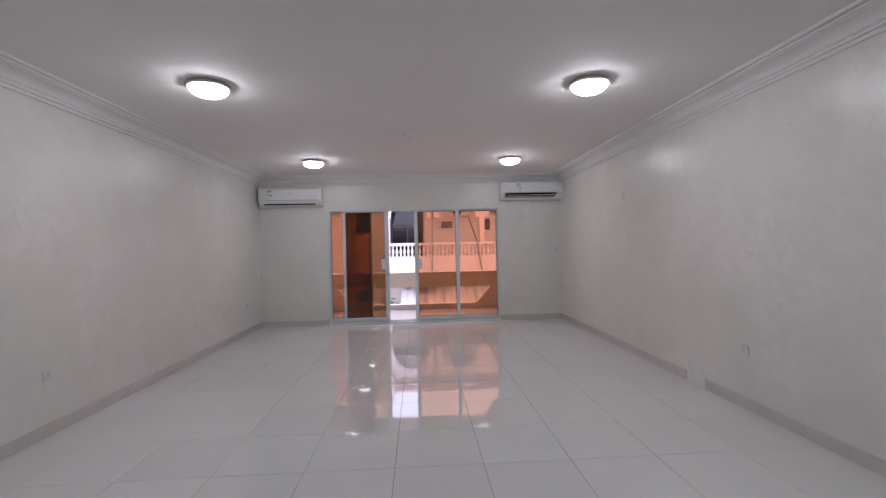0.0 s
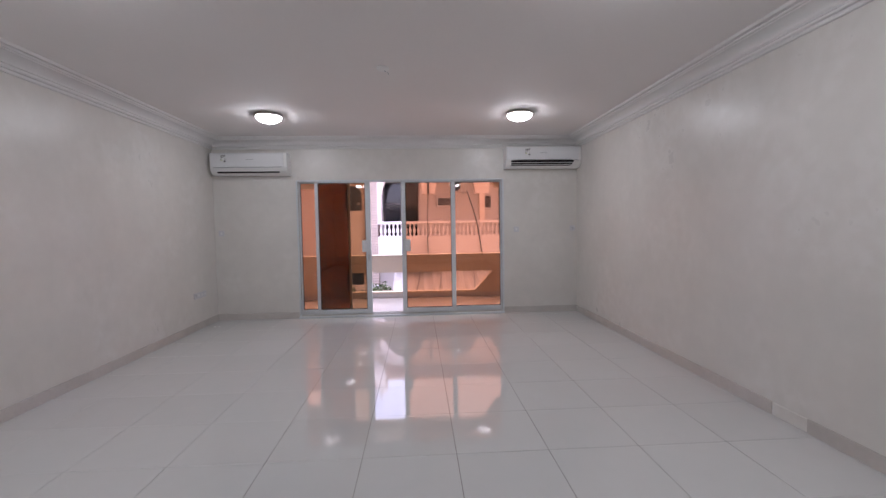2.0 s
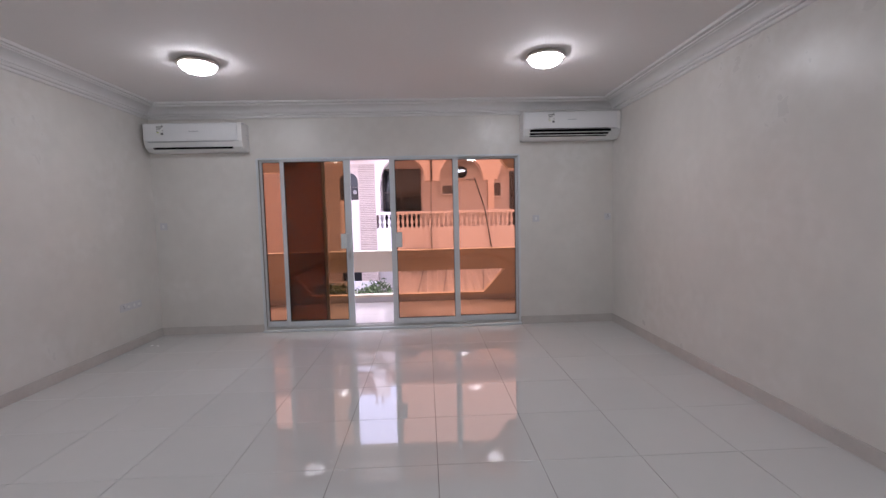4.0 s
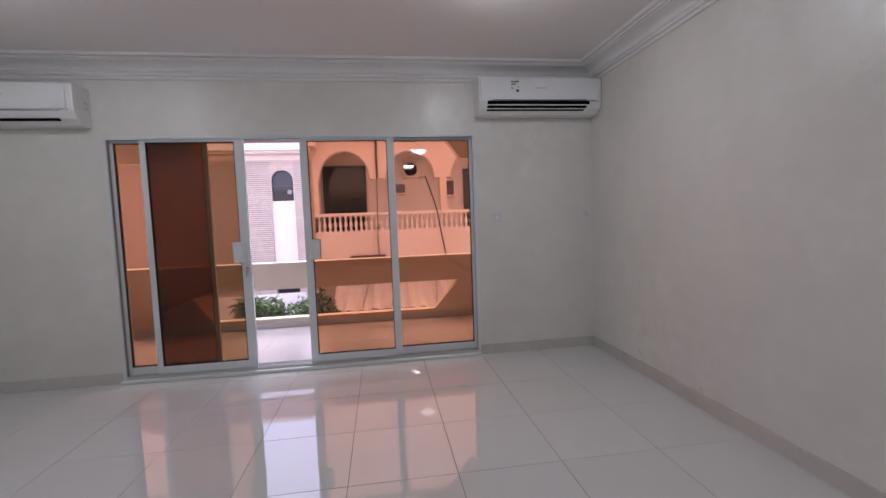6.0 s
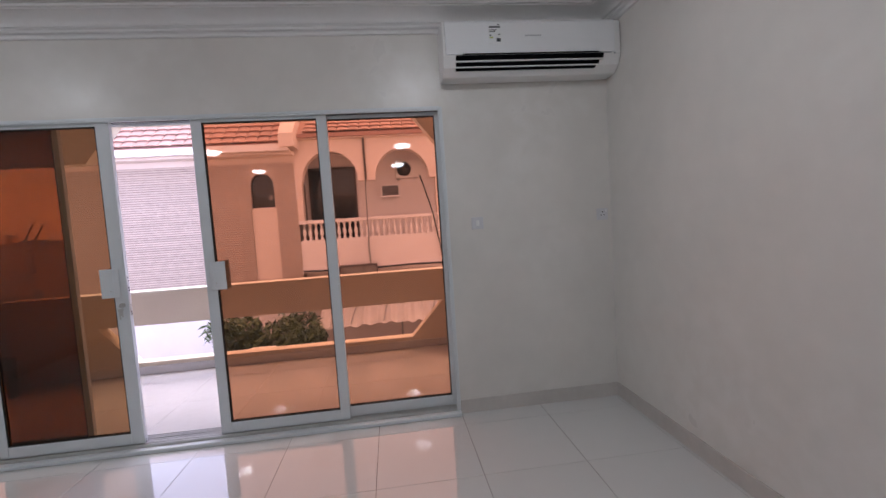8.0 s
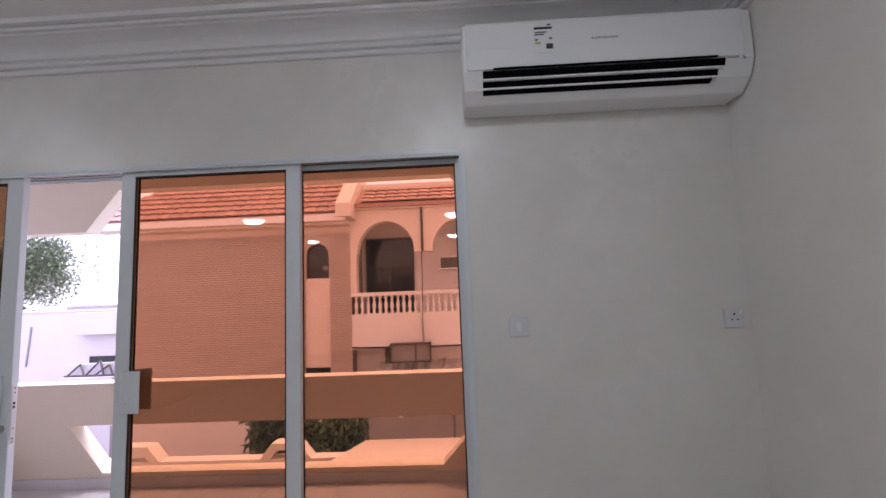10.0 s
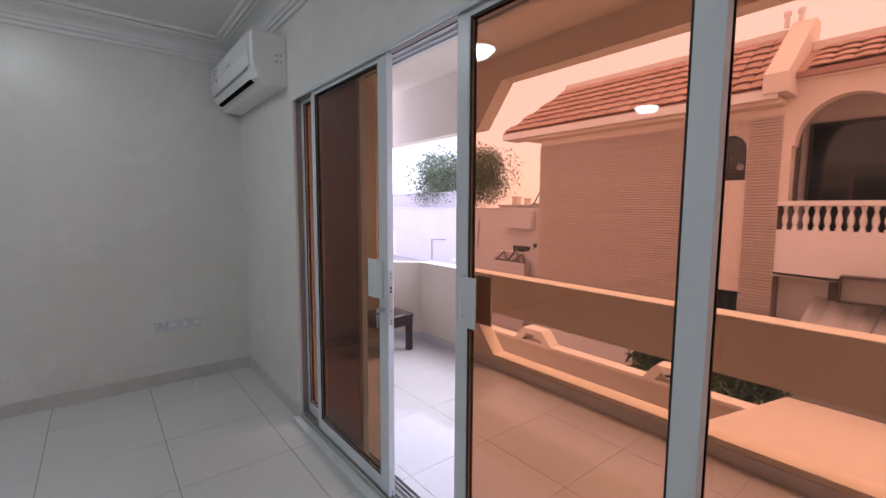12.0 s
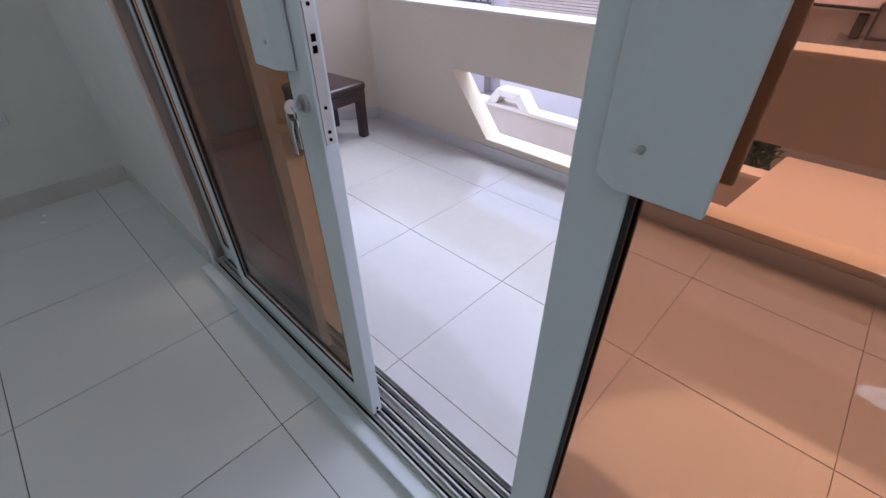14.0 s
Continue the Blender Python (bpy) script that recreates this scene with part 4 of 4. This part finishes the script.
# ---- planting ----
def leaf_crown(centre, radius, count, size, seed, material, flat=0.7, lumps=9, slim=0.22):
    rnd = random.Random(seed)
    cl = []
    for i in range(lumps):
        a, u = rnd.uniform(0, 2 * math.pi), rnd.uniform(-0.7, 0.9)
        rr = radius * rnd.uniform(0.35, 0.75)
        cl.append((centre[0] + rr * math.cos(a), centre[1] + rr * math.sin(a), centre[2] + u * radius * flat * 0.7, radius * rnd.uniform(0.28, 0.48)))
    verts, faces = [], []
    for i in range(count):
        cx, cy, cz, r = cl[rnd.randrange(lumps)]
        d = Vector((rnd.gauss(0, 1), rnd.gauss(0, 1), rnd.gauss(0, 0.8))).normalized() * r * rnd.uniform(0.55, 1.08)
        p = Vector((cx, cy, cz)) + d
        e = Euler((rnd.uniform(-1.1, 1.1), rnd.uniform(-1.1, 1.1), rnd.uniform(0, 6.3))).to_matrix()
        s = size * rnd.uniform(0.6, 1.3)
        k = len(verts)
        for q in ((-0.5 * s, 0, 0), (0, -slim * s, 0.06 * s), (0.5 * s, 0, -0.12 * s), (0, slim * s, 0.06 * s)):
            verts.append(tuple(p + e @ Vector(q)))
        faces.append((k, k + 1, k + 2, k + 3))
    me = bpy.data.meshes.new("crown")
    me.from_pydata(verts, [], faces)
    me.materials.append(material)
    return me, cl


def tree(at, top, radius, count, size, seed, label, material, flat=0.7, lumps=11, category="tree", slim=0.22):
    th = thing("tree" if category == "tree" else "shrub", label, category, at=at)
    me, cl = leaf_crown((0, 0, top), radius, count, size, seed, material, flat, lumps, slim)
    cr = new("crown", me)
    cr.parent = th
    b = B()
    tube(b, [(0, 0, 0), (0.04, 0.02, top * 0.45), (0.0, 0.05, top * 0.85)], [0.06 * radius + 0.03, 0.05 * radius + 0.02, 0.02], 8)
    part("trunk", b, M_BARK, th)
    for c in cl[:7]:
        part("limb", tube(B(), [(0.02, 0.03, top * 0.5), ((c[0]) * 0.5, (c[1]) * 0.5, (top * 0.5 + c[2]) * 0.52), (c[0], c[1], c[2])], [0.025 * radius + 0.01, 0.018 * radius + 0.008, 0.006], 5), M_BARK, th)
    return th


tree((-2.15, 15.4, ZG), 2.25, 0.72, 1500, 0.27, 3, "feathery green shrub with long drooping leaves behind boundary wall", M_LEAF, 0.95, 14, "shrub", 0.10)
tree((-1.05, 15.3, ZG), 2.12, 0.85, 2300, 0.25, 5, "dense dark green shrub behind the boundary wall", M_LEAF, 0.80, 14, "shrub", 0.11)
tree((-33.4, 37.0, ZG), 7.5, 5.9, 26000, 0.26, 12, "large olive-green tree behind white garden walls", M_LEAF2, 0.52, 34)


# ---- far side: walls and houses to the left ----
far = thing("compound_wall", "long white rendered compound wall with a doorway and conduits", "wall", kind="structure")
part("wall_face", box(B(), -34.4, -9.3, 30.0, 30.3, ZG, 1.35), M_FARW, far)
part("wall_face", box(B(), -70, -34.4, 30.0, 30.3, -0.8, 1.35), M_FARW, far)
part("wall_cap", box(B(), -70, -9.3, 29.95, 30.35, 1.35, 1.45), M_FARW, far, "", 0.01)
part("recess", box(B(), -70, -34.4, 30.25, 30.4, ZG, -0.8), M_CREAM, far, "shaded doorway in the wall")
part("conduit", tube(B(), [(-28.6, 29.96, -3.0), (-28.6, 29.96, -1.3), (-26.7, 29.96, -1.2)], 0.05, 5), M_GREYMET, far)
part("conduit", tube(B(), [(-25.2, 29.96, 0.6), (-25.1, 29.96, -0.9)], 0.05, 5), M_GREYMET, far)
part("conduit", tube(B(), [(-22.6, 29.96, 0.6), (-22.8, 29.96, -1.6)], 0.05, 5), M_GREYMET, far)
part("bay", box(B(), -19.6, -17.2, 29.4, 30.0, 0.08, 1.30), M_FARW, far, "projecting rendered bay", 0.02)
part("shadow_window", box(B(), -19.1, -17.6, 29.94, 30.0, -1.75, -1.15), M_WINDARK, far, "low dark window")
part("wall_pipe", tube(B(), [(-17.15, 29.9, -0.9), (-17.15, 29.9, -1.7)], 0.12, 6), M_FRAMEB, far)
block = thing("far_house", "white flat-roofed block behind the compound wall", "house")
part("wall_face", box(B(), -46, -30.2, 34.0, 35.6, ZG, 2.85), M_FARW, block)
part("roof_edge", box(B(), -46.1, -30.1, 33.9, 35.7, 2.85, 2.98), M_FARW, block)
block2 = thing("far_house", "low pale house beside the stone wing", "house")
part("wall_face", box(B(), -22.5, -10.5, 32.0, 38.0, ZG, 1.62), M_FARW, block2)
part("roof_edge", box(B(), -22.6, -10.4, 31.9, 38.1, 1.62, 1.72), M_FARW, block2)
b = B()
n = 26
top = []
for k in range(n + 1):
    x = -14.0 + 5.4 * k / n
    top.append((x, -0.95 + 0.70 / (1 + math.exp(-(x + 12.2) * 2.6)) + 0.28 / (1 + math.exp(-(x + 9.3) * 7.0))))
for (xa, za), (xb, zb) in zip(top, top[1:]):
    prism(b, [(xa, ZG), (xb, ZG), (xb, zb), (xa, za)], "y", 20.0, 20.2)
setting("wall_garden", b, M_FARW, "pale garden wall with a curved rising top", "wall")


def folded_frame():
    th = thing("leaning_rack", "rusty metal frames leaning on the garden wall", "frame", at=(-10.2, 19.8, -0.60))
    for x0, x1, z1 in ((-0.7, -0.4, 0.35), (-0.1, 0.25, 0.45), (0.2, 0.55, 0.30)):
        part("bar", tube(B(), [(x0, 0, 0), (x1, 0.15, z1)], 0.03, 5), M_FRAMEB, th)
        part("bar", tube(B(), [(x1, 0.15, z1), (x1 + 0.25, 0, 0)], 0.03, 5), M_FRAMEB, th)
    part("foot_rail", tube(B(), [(-0.8, 0, 0), (0.9, 0, 0)], 0.03, 5), M_FRAMEB, th)
    part("prop", box(B(), -0.8, 0.9, -0.15, 0.15, -2.7, -0.03), M_FARW, th, "rendered ledge under the frames")
    return th


folded_frame()


def roof_clutter():
    tank = thing("water_tank", "small white domed tank on the far flat roof", "water tank", at=(-27.6, 33.2, 0.9))
    part("drum", lathe(B(), [(0.0, 0.0), (0.7, 0.0), (0.72, 0.5), (0.6, 0.95), (0.3, 1.12), (0.0, 1.16)], seg=16), M_FARW, tank, smooth=True)
    part("stand", box(B(), -0.6, 0.6, -0.6, 0.6, -4.2, 0.0), M_FARW, tank)
    rack = thing("roof_rack", "thin dark metal frame standing on the far roof", "frame", at=(-19.3, 32.3, 1.72))
    for x in (0.0, 0.55):
        part("bar", tube(B(), [(x, 0, 0), (x + 0.5, 0.1, 1.0)], 0.05, 5), M_FRAMEB, rack)
    part("rail", tube(B(), [(-0.2, 0, 0.03), (1.2, 0, 0.03)], 0.05, 5), M_FRAMEB, rack)
    for x, w, h in ((-21.6, 0.5, 0.55), (-20.5, 0.35, 0.4), (-16.0, 0.5, 0.5)):
        vent = thing("roof_vent", "small pale rendered vent on the far roof", "vent", "vents on far roof", at=(x, 33.0, 1.72))
        part("stack", box(B(), -w / 2, w / 2, -w / 2, w / 2, 0.0, h), M_CREAM, vent, "", 0.02)
        part("cap", box(B(), -w / 2 - 0.06, w / 2 + 0.06, -w / 2 - 0.06, w / 2 + 0.06, h, h + 0.08), M_FARW, vent)


roof_clutter()


# ---- floor tiles, last ----
def tiled(name, label, x0, x1, y0, y1, ox, oy, size, joint, material, z, thick, base, grout):
    fl = setting(name, box(B(), x0, x1, y0, y1, base, z - 0.003), grout, label, "floor")
    cache = {}
    rnd = random.Random(4)
    i0, i1 = math.floor((x0 - ox) / size), math.ceil((x1 - ox) / size)
    j0, j1 = math.floor((y0 - oy) / size), math.ceil((y1 - oy) / size)
    for i in range(i0, i1):
        for j in range(j0, j1):
            a, b = max(x0, ox + i * size) + joint / 2, min(x1, ox + (i + 1) * size) - joint / 2
            c, d = max(y0, oy + j * size) + joint / 2, min(y1, oy + (j + 1) * size) - joint / 2
            if b - a < 0.02 or d - c < 0.02:
                continue
            key = (round(b - a, 4), round(d - c, 4))
            if key not in cache:
                w, h = key[0] / 2, key[1] / 2
                t = B()
                e = 0.0008
                top = [t.verts.new(p) for p in ((-w + e, -h + e, 0), (w - e, -h + e, 0), (w - e, h - e, 0), (-w + e, h - e, 0))]
                mid = [t.verts.new(p) for p in ((-w, -h, -e), (w, -h, -e), (w, h, -e), (-w, h, -e))]
                low = [t.verts.new(p) for p in ((-w, -h, -thick), (w, -h, -thick), (w, h, -thick), (-w, h, -thick))]
                t.faces.new(top)
                for k in range(4):
                    t.faces.new((mid[k], mid[(k + 1) % 4], top[(k + 1) % 4], top[k]))
                    t.faces.new((low[k], low[(k + 1) % 4], mid[(k + 1) % 4], mid[k]))
                cache[key] = finish("tile", t, material)
            o = new("tile", cache[key])
            o.parent = fl
            o.location = ((a + b) / 2, (c + d) / 2, z)
            o.rotation_euler = (rnd.gauss(0, 0.0005), rnd.gauss(0, 0.0005), 0)
    return fl


tiled("floor", "polished white porcelain floor tiles with thin dark joints", XW, XE, YS, YN - 0.001, 0.0, 8.0, 0.6, 0.0028, M_TILE, 0.0, 0.0027, -0.15, M_GROUT)
tiled("floor_balcony", "glossy pale porcelain balcony tiles", -3.2, 3.35, YN + 0.151, YP0, 0.078, 9.03, 0.6, 0.0022, M_BTILE, 0.0, 0.0027, -0.006, M_BGROUT)

# stone courses of the neighbour's wing
rnd = random.Random(9)
pitch = 0.061
zc = -0.72
while zc < 3.29:
    spans = [(-6.95, -2.36), (-1.69, -1.12)]
    if zc > 3.0 or zc < -0.72:
        spans = [(-6.95, -1.12)]
    for x0, x1 in spans:
        h = min(pitch - 0.016, 3.30 - zc)
        part("stone_course", box(B(), x0, x1, YF - rnd.uniform(0.0, 0.008), YF + 0.045, zc + rnd.uniform(0.0, 0.003), zc + h), M_STONE, house)
    zc += pitch
